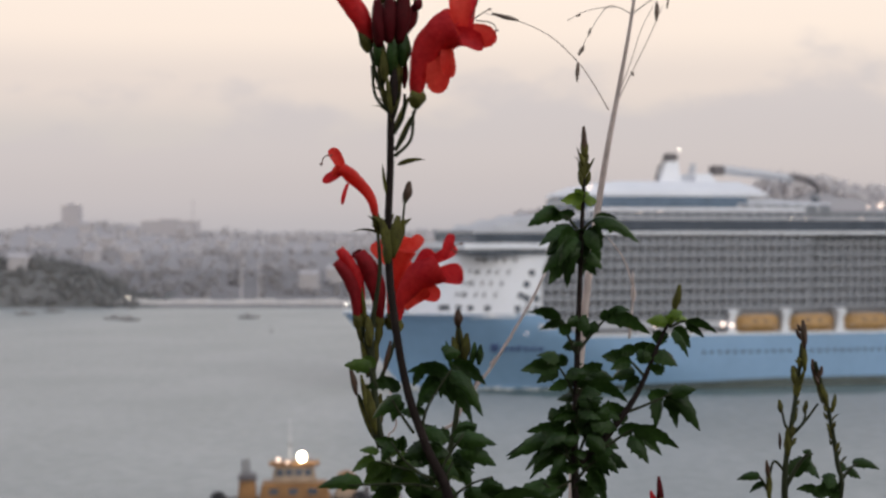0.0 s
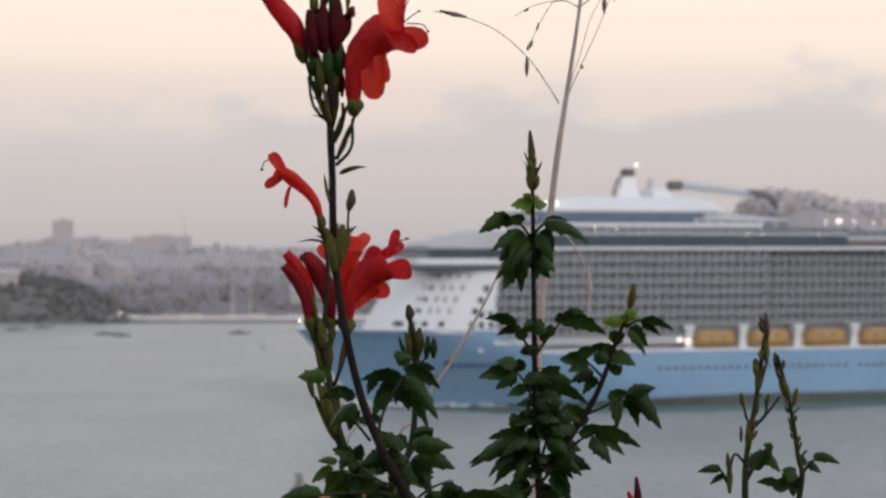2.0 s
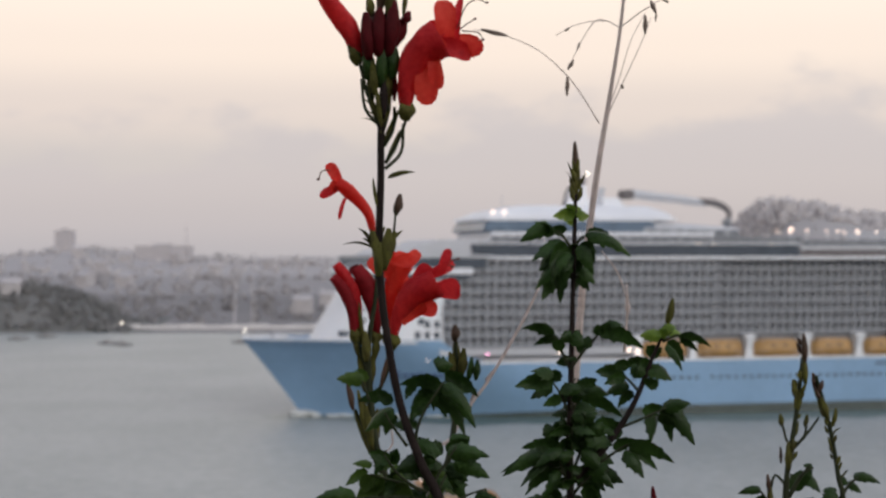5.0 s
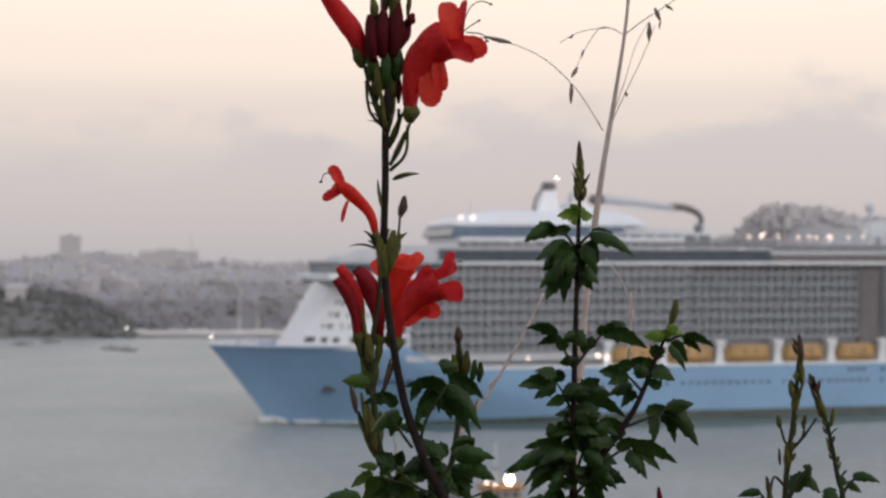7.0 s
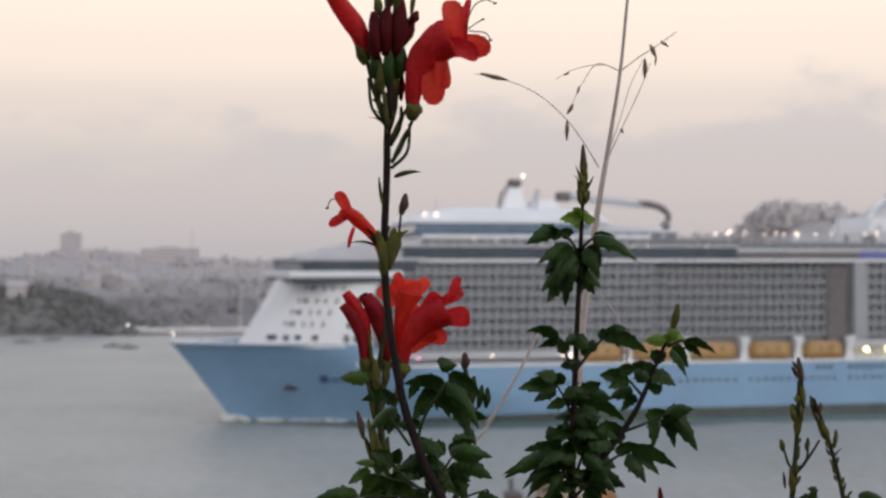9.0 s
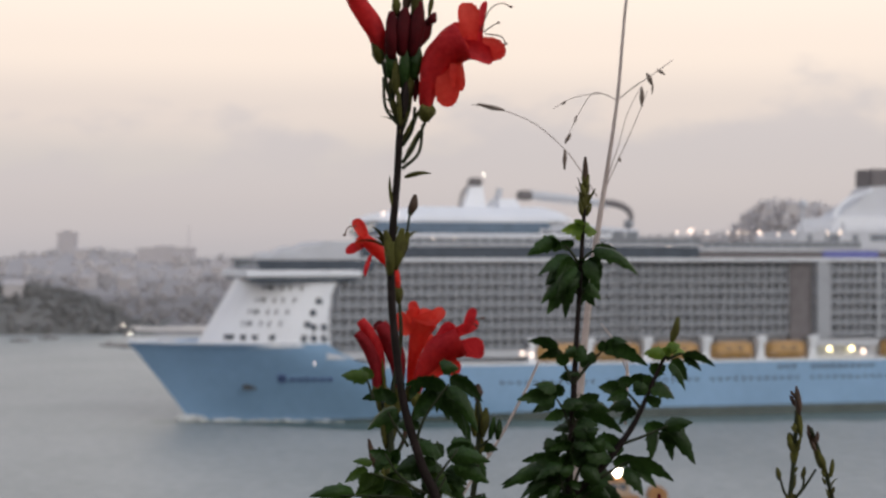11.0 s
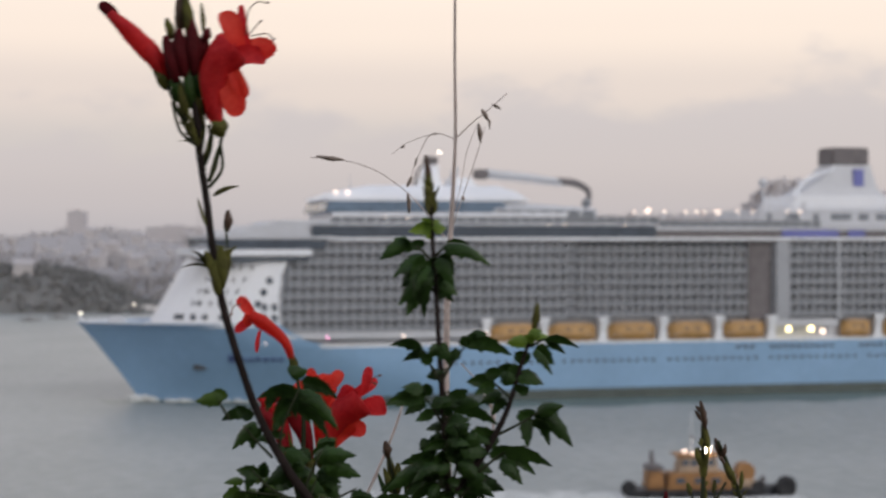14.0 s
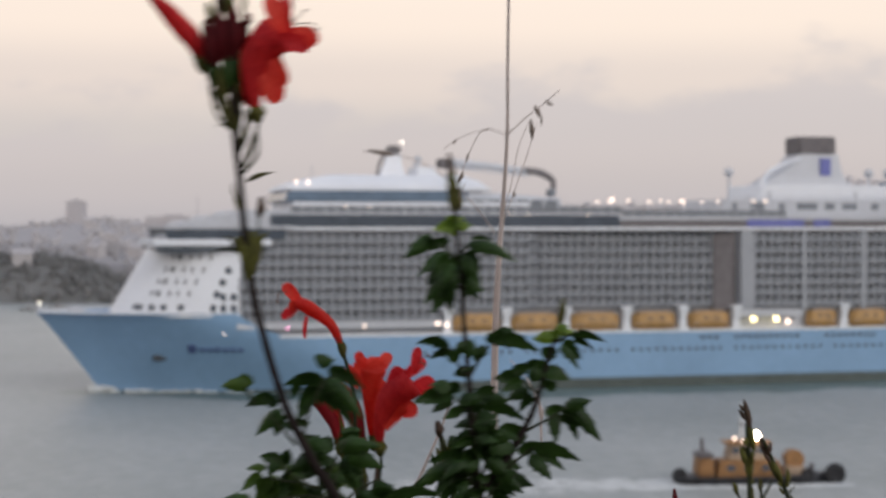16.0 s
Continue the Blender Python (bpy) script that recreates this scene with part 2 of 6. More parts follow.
mixw = nn.new("ShaderNodeMath")
mixw.operation = "MULTIPLY_ADD"
mixw.inputs[1].default_value = 0.5
hw2 = nn.new("ShaderNodeMath")
hw2.operation = "MULTIPLY"
hw2.inputs[1].default_value = 0.5
ll.new(t2.outputs[0], hw2.inputs[0])
ll.new(t1.outputs[0], mixw.inputs[0])
ll.new(hw2.outputs[0], mixw.inputs[2])
ll.new(mixw.outputs[0], rw.inputs[0])
ll.new(rw.outputs[0], wb.inputs["Base Color"])


# ---- mesh helpers ----
def part(name, bm, mat, parent=None, label="", smooth=False):
    me = bpy.data.meshes.new(name)
    bm.normal_update()
    bm.to_mesh(me)
    bm.free()
    for m in (mat if isinstance(mat, (list, tuple)) else [mat]):
        me.materials.append(m)
    if smooth:
        for p in me.polygons:
            p.use_smooth = True
    ob = new(name, me)
    if parent:
        ob.parent = parent
    if label:
        ob["label"] = label
    return ob


def thing(name, label, category, group="", kind="", m=None):
    ob = tagged(new(name), label, category, group, kind)
    if m:
        ob.matrix_basis = m
    return ob


def box(bm, x0, x1, y0, y1, z0, z1, bevel=0.0, slope=0.0):
    """A box; slope draws the top in along x by so much at each end."""
    vs = [bm.verts.new(p) for p in ((x0, y0, z0), (x1, y0, z0), (x1, y1, z0), (x0, y1, z0),
                                    (x0 + slope, y0, z1), (x1 - slope, y0, z1), (x1 - slope, y1, z1), (x0 + slope, y1, z1))]
    fs = [bm.faces.new([vs[i] for i in f]) for f in ((3, 2, 1, 0), (4, 5, 6, 7), (0, 1, 5, 4), (1, 2, 6, 5), (2, 3, 7, 6), (3, 0, 4, 7))]
    if bevel:
        es = list({e for f in fs for e in f.edges})
        bmesh.ops.bevel(bm, geom=es, offset=bevel, segments=2, affect="EDGES")
    return bm


def boxed(*a, **k):
    return box(bmesh.new(), *a, **k)


def loft(bm, rings, caps=True, closed=True):
    rows = [[bm.verts.new(p) for p in ring] for ring in rings]
    n = len(rows[0])
    for a, b in zip(rows, rows[1:]):
        for i in range(n if closed else n - 1):
            j = (i + 1) % n
            bm.faces.new((a[i], a[j], b[j], b[i]))
    if caps and closed:
        bm.faces.new(rows[0][::-1])
        bm.faces.new(rows[-1])
    return bm


def spline(pts, n):
    """Points of a Catmull-Rom curve through pts, n to each span."""
    pts = [Vector(p) for p in pts]
    p = [2 * pts[0] - pts[1], *pts, 2 * pts[-1] - pts[-2]]
    out = []
    for i in range(1, len(p) - 2):
        for k in range(n):
            t = k / n
            a, b, c, d = p[i - 1], p[i], p[i + 1], p[i + 2]
            out.append(0.5 * (2 * b + (c - a) * t + (2 * a - 5 * b + 4 * c - d) * t * t + (3 * b - a - 3 * c + d) * t ** 3))
    return out + [pts[-1]]


def tube(bm, pts, radii, seg=8, n=4, wobble=0.0):
    path = spline(pts, n)
    m = len(path)
    rings, side = [], None
    for i, q in enumerate(path):
        d = (path[min(i + 1, m - 1)] - path[max(i - 1, 0)]).normalized()
        side = (side - d * side.dot(d)).normalized() if side else d.orthogonal().normalized()
        up = d.cross(side)
        f = i / (m - 1) * (len(radii) - 1)
        k = min(int(f), len(radii) - 2)
        rad = radii[k] + (radii[k + 1] - radii[k]) * (f - k)
        ring = []
        for s in range(seg):
            a = 2 * math.pi * s / seg
            rr = rad * (1 + wobble * math.sin(3 * a + i * 0.7))
            ring.append(q + side * math.cos(a) * rr + up * math.sin(a) * rr)
        rings.append(ring)
    return loft(bm, rings)


def ball(bm, c, r, squash=(1, 1, 1), sub=1):
    bmesh.ops.create_icosphere(bm, subdivisions=sub, radius=1, matrix=Matrix.Translation(c) @ Matrix.Diagonal((r * squash[0], r * squash[1], r * squash[2], 1)))
    return bm


# ---- water, ground and the far shore ----
bm = bmesh.new()
vs = [bm.verts.new(p) for p in ((-2500, 8, 0), (2500, 8, 0), (2500, 1060, 0), (-2500, 1060, 0))]
bm.faces.new(vs)
tagged(part("water", bm, M_WATER), "grey-green rippled harbour water under a dusk sky", "water", kind="structure")


def shore_height(x, y):
    """Land height: the bank at the lookout with an added rise behind, a harbour bed, and low hills beyond."""
    if y < 60:
        # unseen rise behind the camera is added to block skylight from the plants
        h = 42.44 - max(0.0, y - 1.25) * 0.75 + max(0.0, -0.6 - y) * 0.7
        return max(min(h, 56), -4) + 0.03 * noise.noise((x * 1.3, y * 1.3, 0))
    if y < 985:
        return -4.0
    u = min(1.0, (y - 1010) / 900)
    head = 26 * max(0.0, 1 - ((x + 270) / 92) ** 4) * max(0.0, 1 - ((y - 1030) / 46) ** 2) if x < -150 else 0
    ridge = 2 + 33 * max(0.0, u) ** 0.8 + 8 * noise.noise((x * 0.004, y * 0.003, 3))
    rise, fall = min(1.0, max(0.0, (x - 236) / 40)), min(1.0, max(0.0, (x - 318) / 16))
    right = (45 - 9 * fall) * rise * rise * (3 - 2 * rise) * math.exp(-((y - 1480) / 200) ** 2)
    right += 24 * min(1.0, max(0.0, (x - 10) / 90)) * max(0.0, u) ** 0.8
    tower_hill = 9 * math.exp(-((x + 390) / 60) ** 2 - ((y - 1850) / 250) ** 2)
    edge = min(1.0, max(0.0, (y - 1010) / 40))
    return max(-4 + 5.5 * min(1, max(0, (y - 985) / 12)), (ridge + right + tower_hill) * edge + 1.2, head)


bm = bmesh.new()
ys = [-60, -21, -12, -6, -2, -0.7, 0, 0.5, 1.0, 1.3, 2, 4, 8, 20, 40, 62, 70, 500, 984, 992, 997, 1003, 1012, 1022, 1032, 1042, 1052, 1066] + [1080 + 30 * i for i in range(34)] + [2200, 2600, 3200, 4000, 4900]
xs = [-2600, -1400, -900] + [-640 + 20 * i for i in range(65)] + [900, 1400, 2600]
rows = [[bm.verts.new((x, y, shore_height(x, y))) for x in xs] for y in ys]
for a, b in zip(rows, rows[1:]):
    for i in range(len(xs) - 1):
        f = bm.faces.new((a[i], a[i + 1], b[i + 1], b[i]))
        # land colour steps paler with distance, carrying the haze
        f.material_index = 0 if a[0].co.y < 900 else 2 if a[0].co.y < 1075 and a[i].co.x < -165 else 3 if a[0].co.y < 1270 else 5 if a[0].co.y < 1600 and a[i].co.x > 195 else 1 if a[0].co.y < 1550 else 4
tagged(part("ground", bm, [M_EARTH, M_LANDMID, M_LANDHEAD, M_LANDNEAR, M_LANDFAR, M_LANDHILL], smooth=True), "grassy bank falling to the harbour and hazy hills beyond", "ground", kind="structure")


def clump(verts, faces, c, r, rnd, tall=1.0):
    """One ragged tree crown, made of three uneven lumps."""
    for k in range(2):
        o = Vector((rnd.uniform(-0.5, 0.5) * r, rnd.uniform(-0.4, 0.4) * r, rnd.uniform(0.0, 0.7) * r * tall))
        s = r * rnd.uniform(0.45, 0.8)
        base = len(verts)
        for z, n in ((-0.5, 5), (0.25, 5), (0.8, 4)):
            for i in range(n if n == 5 else 5):
                a = 2 * math.pi * (i / 5) + rnd.uniform(-0.3, 0.3) + z
                q = math.sqrt(max(0.05, 1 - z * z)) * s * rnd.uniform(0.7, 1.25)
                verts.append((c[0] + o.x + math.cos(a) * q, c[1] + o.y + math.sin(a) * q, c[2] + o.z + z * s * tall * rnd.uniform(0.8, 1.3)))
        verts.append((c[0] + o.x, c[1] + o.y, c[2] + o.z + s * 1.1 * tall))
        for lv in (0, 5):
            for i in range(5):
                j = (i + 1) % 5
                faces.append((base + lv + i, base + lv + j, base + lv + 5 + j, base + lv + 5 + i))
        for i in range(5):
            faces.append((base + 10 + i, base + 10 + (i + 1) % 5, base + 15))


def woods(name, count, region, size, mat, label, seed, tall=1.0):
    rnd = random.Random(seed)
    verts, faces = [], []
    made = 0
    while made < count:
        x, y = rnd.uniform(*region[0]), rnd.uniform(*region[1])
        h = shore_height(x, y)
        if h < region[2]:
            if rnd.random() < 0.02:
                made += 1
            continue
        r = rnd.uniform(*size) * (1.7 if rnd.random() < 0.08 else 1)
        clump(verts, faces, (x, y, h - r * 0.1), r, rnd, tall)
        made += 1
    me = bpy.data.meshes.new(name)
    me.from_pydata(verts, [], faces)
    me.materials.append(mat)
    me.polygons.foreach_set("use_smooth", [True] * len(faces))
    return tagged(new(name, me), label, "trees", kind="stuff")


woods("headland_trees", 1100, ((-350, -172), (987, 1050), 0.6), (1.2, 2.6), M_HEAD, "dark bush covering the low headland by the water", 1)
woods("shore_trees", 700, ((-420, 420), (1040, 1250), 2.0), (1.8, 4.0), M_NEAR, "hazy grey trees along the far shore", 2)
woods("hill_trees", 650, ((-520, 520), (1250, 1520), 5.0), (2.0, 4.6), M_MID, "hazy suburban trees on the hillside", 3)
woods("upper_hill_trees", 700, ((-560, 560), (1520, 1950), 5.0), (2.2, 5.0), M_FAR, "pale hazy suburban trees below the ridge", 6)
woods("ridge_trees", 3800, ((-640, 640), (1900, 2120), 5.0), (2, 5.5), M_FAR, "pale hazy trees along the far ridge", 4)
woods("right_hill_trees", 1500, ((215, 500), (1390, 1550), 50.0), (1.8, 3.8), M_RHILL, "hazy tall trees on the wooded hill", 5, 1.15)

# sea wall and beach line
bm = bmesh.new()
for i in range(40):
    x = -240 + i * 12
    box(bm, x, x + 11.6, 1002, 1009, 0, 3.4 + 0.4 * ((i * 7) % 3))
tagged(part("sea_wall", bm, M_SAND), "pale low sea wall along the far shore", "sea wall", kind="structure")


# ---- houses of the far shore ----
def house(name, w, d, h, roof, m, label, category="house", storeys=2, wall=None):
    t = thing(name, label, category, "houses on the far shore", m=m)
    part("wall", boxed(-w / 2, w / 2, -d / 2, d / 2, -4, h), wall or M_HOUSE, t)
    bm = bmesh.new()
    if roof:
        loft(bm, [[(-w / 2 - 0.5, -d / 2 - 0.5, h), (-w / 2 - 0.5, d / 2 + 0.5, h), (-w / 2 - 0.5, 0, h + roof)],
                  [(w / 2 + 0.5, -d / 2 - 0.5, h), (w / 2 + 0.5, d / 2 + 0.5, h), (w / 2 + 0.5, 0, h + roof)]])
    else:
        box(bm, -w / 2 - 0.3, w / 2 + 0.3, -d / 2 - 0.3, d / 2 + 0.3, h + 0.004, h + 0.8)
        box(bm, -w * 0.2, w * 0.15, -2, 2, h + 0.8, h + 3)
    part("roof", bm, wall or M_ROOF, t)
    n = max(2, int(w / 4))
    for s in range(storeys):
        for i in range(n):
            x = -w / 2 + w * (i + 0.5) / n
            z = h * (s + 0.35) / storeys
            part("window", boxed(x - 0.9, x + 0.9, -d / 2 - 0.06, -d / 2 + 0.1, z, z + h / storeys * 0.5), M_PANE, t)
    return t


proto = house("house", 11, 9, 5, 2.4, pose(-243, 1014, 22.5), "pale weatherboard house among the headland trees")
rnd = random.Random(11)
placed = 0
while placed < 46:
    x, y = rnd.uniform(-460, 470), rnd.choice((rnd.uniform(1062, 1200), rnd.uniform(1200, 1800)))
    if y < 1250 and x < -90:
        continue
    z = shore_height(x, y)
    copy_thing(proto, pose(x, y, z + rnd.uniform(2, 6), 0, 0, rnd.uniform(-30, 30)))["label"] = "pale hazy house on the far shore hillside"
    placed += 1
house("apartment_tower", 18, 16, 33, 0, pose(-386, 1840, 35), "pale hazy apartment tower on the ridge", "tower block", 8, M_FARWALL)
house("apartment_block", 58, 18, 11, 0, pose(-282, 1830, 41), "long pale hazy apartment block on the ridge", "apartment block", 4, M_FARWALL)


def mast_thing(name, x, y, z, h, label):
    t = thing(name, label, "mast", m=pose(x, y, z))
    part("pole", tube(bmesh.new(), [(0, 0, -3), (0, 0, h * 0.5), (0, 0, h)], [0.7, 0.5, 0.3], 6), M_ROOF, t)
    part("crossarm", boxed(-1.6, 1.6, -0.2, 0.2, h * 0.8, h * 0.8 + 0.4), M_ROOF, t)


mast_thing("radio_mast", -262, 1850, 42, 34, "thin hazy radio mast on the ridge")
mast_thing("harbour_mast", -116, 1012, 3, 34, "thin mast standing by the far shore")
mast_thing("harbour_mast", -106, 1016, 3, 26, "thin short mast standing by the far shore")


def shore_lamp(x, y, z, r):
    t = thing("shore_lamp", "lit white lamp on the far shore", "lamp", "shore lamps", m=pose(x, y, z))
    part("post", tube(bmesh.new(), [(0, 0, -4), (0, 0, -1), (0, 0, 0)], [0.2, 0.15, 0.12], 6), M_ROOF, t)
    part("bulb", ball(bmesh.new(), (0, 0, 0.3), r), M_LAMPW, t, "glowing white bulb")


shore_lamp(-179, 1005, 4.5, 0.55)


def moored_boat(x, y, rz):
    t = thing("moored_boat", "small pale boat moored off the far shore", "boat", "moored boats", m=pose(x, y, 0, 0, 0, rz))
    part("hull", loft(bmesh.new(), [[(-5, -0.3, 0.3), (-5, 0.3, 0.3), (-5, 0.9, 1.2), (-5, -0.9, 1.2)], [(0, -0.8, -0.2), (0, 0.8, -0.2), (0, 1.5, 1.1), (0, -1.5, 1.1)],
                                    [(5.5, -0.05, 0.5), (5.5, 0.05, 0.5), (5.5, 0.1, 1.6), (5.5, -0.1, 1.6)]]), M_BOAT, t)
    part("cabin", boxed(-2, 1.5, -0.9, 0.9, 1.1, 2.2, 0.15, 0.4), M_BOAT, t)
    part("mast", tube(bmesh.new(), [(0.6, 0, 1), (0.6, 0, 6), (0.6, 0, 11)], [0.12, 0.1, 0.06], 5), M_ROOF, t)


buoy = thing("harbour_buoy", "small dark buoy floating in the harbour", "buoy", m=pose(-72.5, 743, 0))
part("float", tube(bmesh.new(), [(0, 0, -0.5), (0, 0, 0.6), (0, 0, 1.1)], [0.6, 0.62, 0.45], 10), M_BOAT, buoy)
part("topmark", tube(bmesh.new(), [(0, 0, 1.0), (0, 0, 2.4), (0, 0, 3.6)], [0.25, 0.2, 0.12], 6), M_BOAT, buoy)
for x, y, rz in ((-214, 905, 10), (-150, 845, 170), (-160, 860, 20), (-96, 870, 0), (-205, 930, 0)):
    moored_boat(x, y, rz)


# ---- cruise ship ----
SHIP = thing("cruise_ship", "large white cruise ship with a light blue hull, under way", "cruise ship")
DECK_Z, STRAKE_Z, BEAM = 20.9, 14.6, 20.5


def half_breadth(x, z):
    zz = max(0.0, min(1.0, z / DECK_Z))
    x0 = 16.6 * (1 - zz) ** 0.92
    u = (x - x0) / (96 - 52 * zz)
    if u <= 0:
        return 0.05
    hb = BEAM * math.sin(math.pi / 2 * min(1, u)) ** (0.95 - 0.15 * zz)
    if x > 318:
        hb *= 1 - 0.25 * ((x - 318) / 30) ** 2
    return hb


def hull_band(z_levels, x_from, x_to, step, both=True, out=0.0):
    bm = bmesh.new()
    for sgn in (-1, 1):
        rows = []
        n = int((x_to - x_from) / step)
        for z in z_levels:
            zz = max(0.0, min(1.0, z / DECK_Z))
            x0 = max(16.6 * (1 - zz) ** 0.92, x_from)
            rows.append([bm.verts.new((x0 + (x_to - x0) * (i / n) ** 1.4, sgn * (half_breadth(x0 + (x_to - x0) * (i / n) ** 1.4, z) + out), z)) for i in range(n + 1)])
        for a, b in zip(rows, rows[1:]):
            for i in range(n):
                q = (a[i], a[i + 1], b[i + 1], b[i])
                bm.faces.new(q if sgn < 0 else q[::-1])
        if sgn < 0:
            near = rows
        else:
            for a, b, c, d in zip(near, near[1:], rows, rows[1:]):
                bm.faces.new((a[-1], c[-1], d[-1], b[-1]))
    return bm


part("hull", hull_band([-3, 0, 2, 4.5, 7, 9.5, 12, STRAKE_Z], 0, 348, 5.0), M_BLUE, SHIP, "light blue painted hull", smooth=True)
# boot-top: narrow at the bow, broader aft, toned like the dark water reflection
bm = bmesh.new()
for sgn in (-1, 1):
    low, high = [], []
    for i in range(80):
        x = 16.8 + 329 * i / 79
        top = 0.35 + 2.2 * min(1.0, max(0.0, (x - 45) / 70))
        low.append(bm.verts.new((x, sgn * (half_breadth(x, 0) + 0.04), -0.6)))
        high.append(bm.verts.new((x, sgn * (half_breadth(x, top) + 0.04), top)))
    for i in range(79):
        q = (low[i], low[i + 1], high[i + 1], high[i])
        bm.faces.new(q if sgn < 0 else q[::-1])
part("boot_top", bm, M_BOOT, SHIP, "boot-top band toned like the dark water reflection", smooth=True)
# raised forecastle bulwark, its after edge sweeping down
bm = bmesh.new()
for sgn in (-1, 1):
    rows = []
    for z in (STRAKE_Z, 16.5, 18.5, 20.0, DECK_Z):
        zz = z / DECK_Z
        x0 = 16.6 * (1 - zz) ** 0.92
        x1 = 63 - 14 * ((z - STRAKE_Z) / (DECK_Z - STRAKE_Z)) ** 0.6
        rows.append([bm.verts.new((x0 + (x1 - x0) * i / 16, sgn * half_breadth(x0 + (x1 - x0) * i / 16, z), z)) for i in range(17)])
    for a, b in zip(rows, rows[1:]):
        for i in range(16):
            q = (a[i], a[i + 1], b[i + 1], b[i])
            bm.faces.new(q if sgn < 0 else q[::-1])
part("forecastle", bm, M_BLUE, SHIP, "light blue flared bow plating", smooth=True)
# bulwark capping rail
bm = bmesh.new()
for sgn in (-1, 1):
    tube(bm, [(0.2 + i * 3.2, sgn * (half_breadth(0.2 + i * 3.2, DECK_Z) + 0.05), DECK_Z + 0.15) for i in range(16)], [0.3, 0.3], 5, 1)
part("capping_rail", bm, M_WHITE, SHIP, "white capping rail")
# fore deck and main deck plates
bm = bmesh.new()
xs_d = [0.5 + 48.5 * i / 14 for i in range(15)]
loft(bm, [[(x, -half_breadth(x, DECK_Z) + 0.05, DECK_Z - 0.9), (x, half_breadth(x, DECK_Z) - 0.05, DECK_Z - 0.9)] for x in xs_d], closed=False)
part("fore_deck", bm, M_SHIPGREY, SHIP)
part("promenade_deck", boxed(58, 346, -19.9, 19.9, STRAKE_Z - 0.3, STRAKE_Z + 0.1), M_SHIPGREY, SHIP)
# white strake between the blue hull and the promenade
part("strake", boxed(60, 346, -20.62, 20.62, STRAKE_Z - 0.1, STRAKE_Z + 0.55), M_WHITE, SHIP, "white rubbing strake")
# inner side wall behind the lifeboats
part("promenade_wall", boxed(50, 330, -17.4, 17.4, STRAKE_Z + 0.1, 20.0), M_SHIPGREY, SHIP)
for x0, x1 in ((49, 104), (187, 206), (240, 330)):
    part("side_screen", boxed(x0, x1, -20.4, -19.6, 18.4 if x0 > 100 else 16.8, 20.2 if x0 > 100 else 18.3), M_SHIPGREY, SHIP)

# sloping white front of the superstructure
bm = bmesh.new()
rings = []
for z in (20.0, 24.5, 29, 33, 37.4):
    xf = 18.5 + 0.60 * (z - 20.9)
    pts = []
    for i in range(13):
        a = math.pi * (i / 12 - 0.5)
        pts.append((xf + 24 * (1 - math.cos(a)) ** 1.0 * 0.97, (20.35) * math.sin(a), z))
    rear = max(50.0, xf + 23.6)
    pts += [(rear, 20.35, z), (rear, -20.35, z)]
    rings.append(pts)
loft(bm, rings)
FRONT = part("superstructure_front", bm, M_WHITE, SHIP, "white sloping superstructure front")


def front_x(y, z):
    s = max(-1, min(1, y / 20.35))
    return 18.5 + 0.60 * (z - 20.9) + 24 * (1 - math.sqrt(1 - s * s)) * 0.97


# windows set in the front, row by row
def window_mesh(w, h, lean, mat):
    """A front window: an upright pane, its top leaning aft with the slope."""
    bm = bmesh.new()
    box(bm, -w / 2, w / 2, -0.2, 0.3, -h / 2, h / 2, 0.06)
    for v in bm.verts:
        v.co.x += lean * v.co.z
    me = bpy.data.meshes.new("front_window")
    bm.to_mesh(me)
    bm.free()
    me.materials.append(mat)
    return me


wf_slit = window_mesh(0.55, 1.3, 0.22, M_WINF)
wf_wide = window_mesh(1.5, 1.35, 0.1, M_DARKGLASS)
for z, n in ((22.5, 5), (26.0, 6), (29.0, 6), (32.0, 6), (35.2, 6)):
    for i in range(n):
        y = -19.2 + i * (1.7 if n == 5 else 1.0) + (0.5 if i % 4 == 3 else 0)
        e = 0.05
        x = front_x(y, z)
        nrm = Vector((-1, (front_x(y + e, z) - front_x(y - e, z)) / (2 * e), 0)).normalized()
        w = new("front_window", wf_wide if n == 5 else wf_slit)
        w.parent = FRONT
        w.matrix_basis = pose(x, y, z, 0, 0, math.degrees(math.atan2(nrm.y, nrm.x)) + 90)
for x, z in ((44.0, 25.8), (45.5, 28.8), (47.0, 31.8)):
    part("round_port", ball(bmesh.new(), (x, -20.3, z), 0.95, (1, 0.2, 1), 2), M_DARKGLASS, FRONT, smooth=True)
for z in (22.2, 25.0):
    for x in (43.0, 45.6, 48.2) if z < 24 else (45.6, 48.2):
        part("port_window", boxed(x - 0.7, x + 0.7, -20.5, -20.2, z - 0.9, z + 0.9), M_DARKGLASS, FRONT)

# bridge
BR = part("bridge", boxed(27.8, 58, -22.0, 22.0, 38.0, 39.7, 0.4), M_WHITE, SHIP, "white bridge deck with wings")
part("lower_window_band", boxed(29, 57, -21.2, 21.2, 36.9, 38.1), M_DARKGLASS, BR, "dark lower window band")
part("bridge_window_band", boxed(31.4, 61.2, -20.9, 20.9, 39.7, 42.4, 0, -0.7), M_DARKGLASS, BR, "dark bridge windows")
part("bridge_roof", boxed(30.6, 64, -21.3, 21.3, 42.3, 43.1, 0.25), M_SHIPGREY, BR, "grey bridge roof")
for z0, z1, x0, yy in ((43.1, 44.6, 35, 19.6), (44.6, 46.0, 41, 19.0), (46.0, 47.2, 47, 18.0)):
    part("sloped_roof_tier", boxed(x0, 72, -yy, yy, z0, z1, 0.2, 2.2), M_SHIPGREY, SHIP, "grey stepped roof tier")

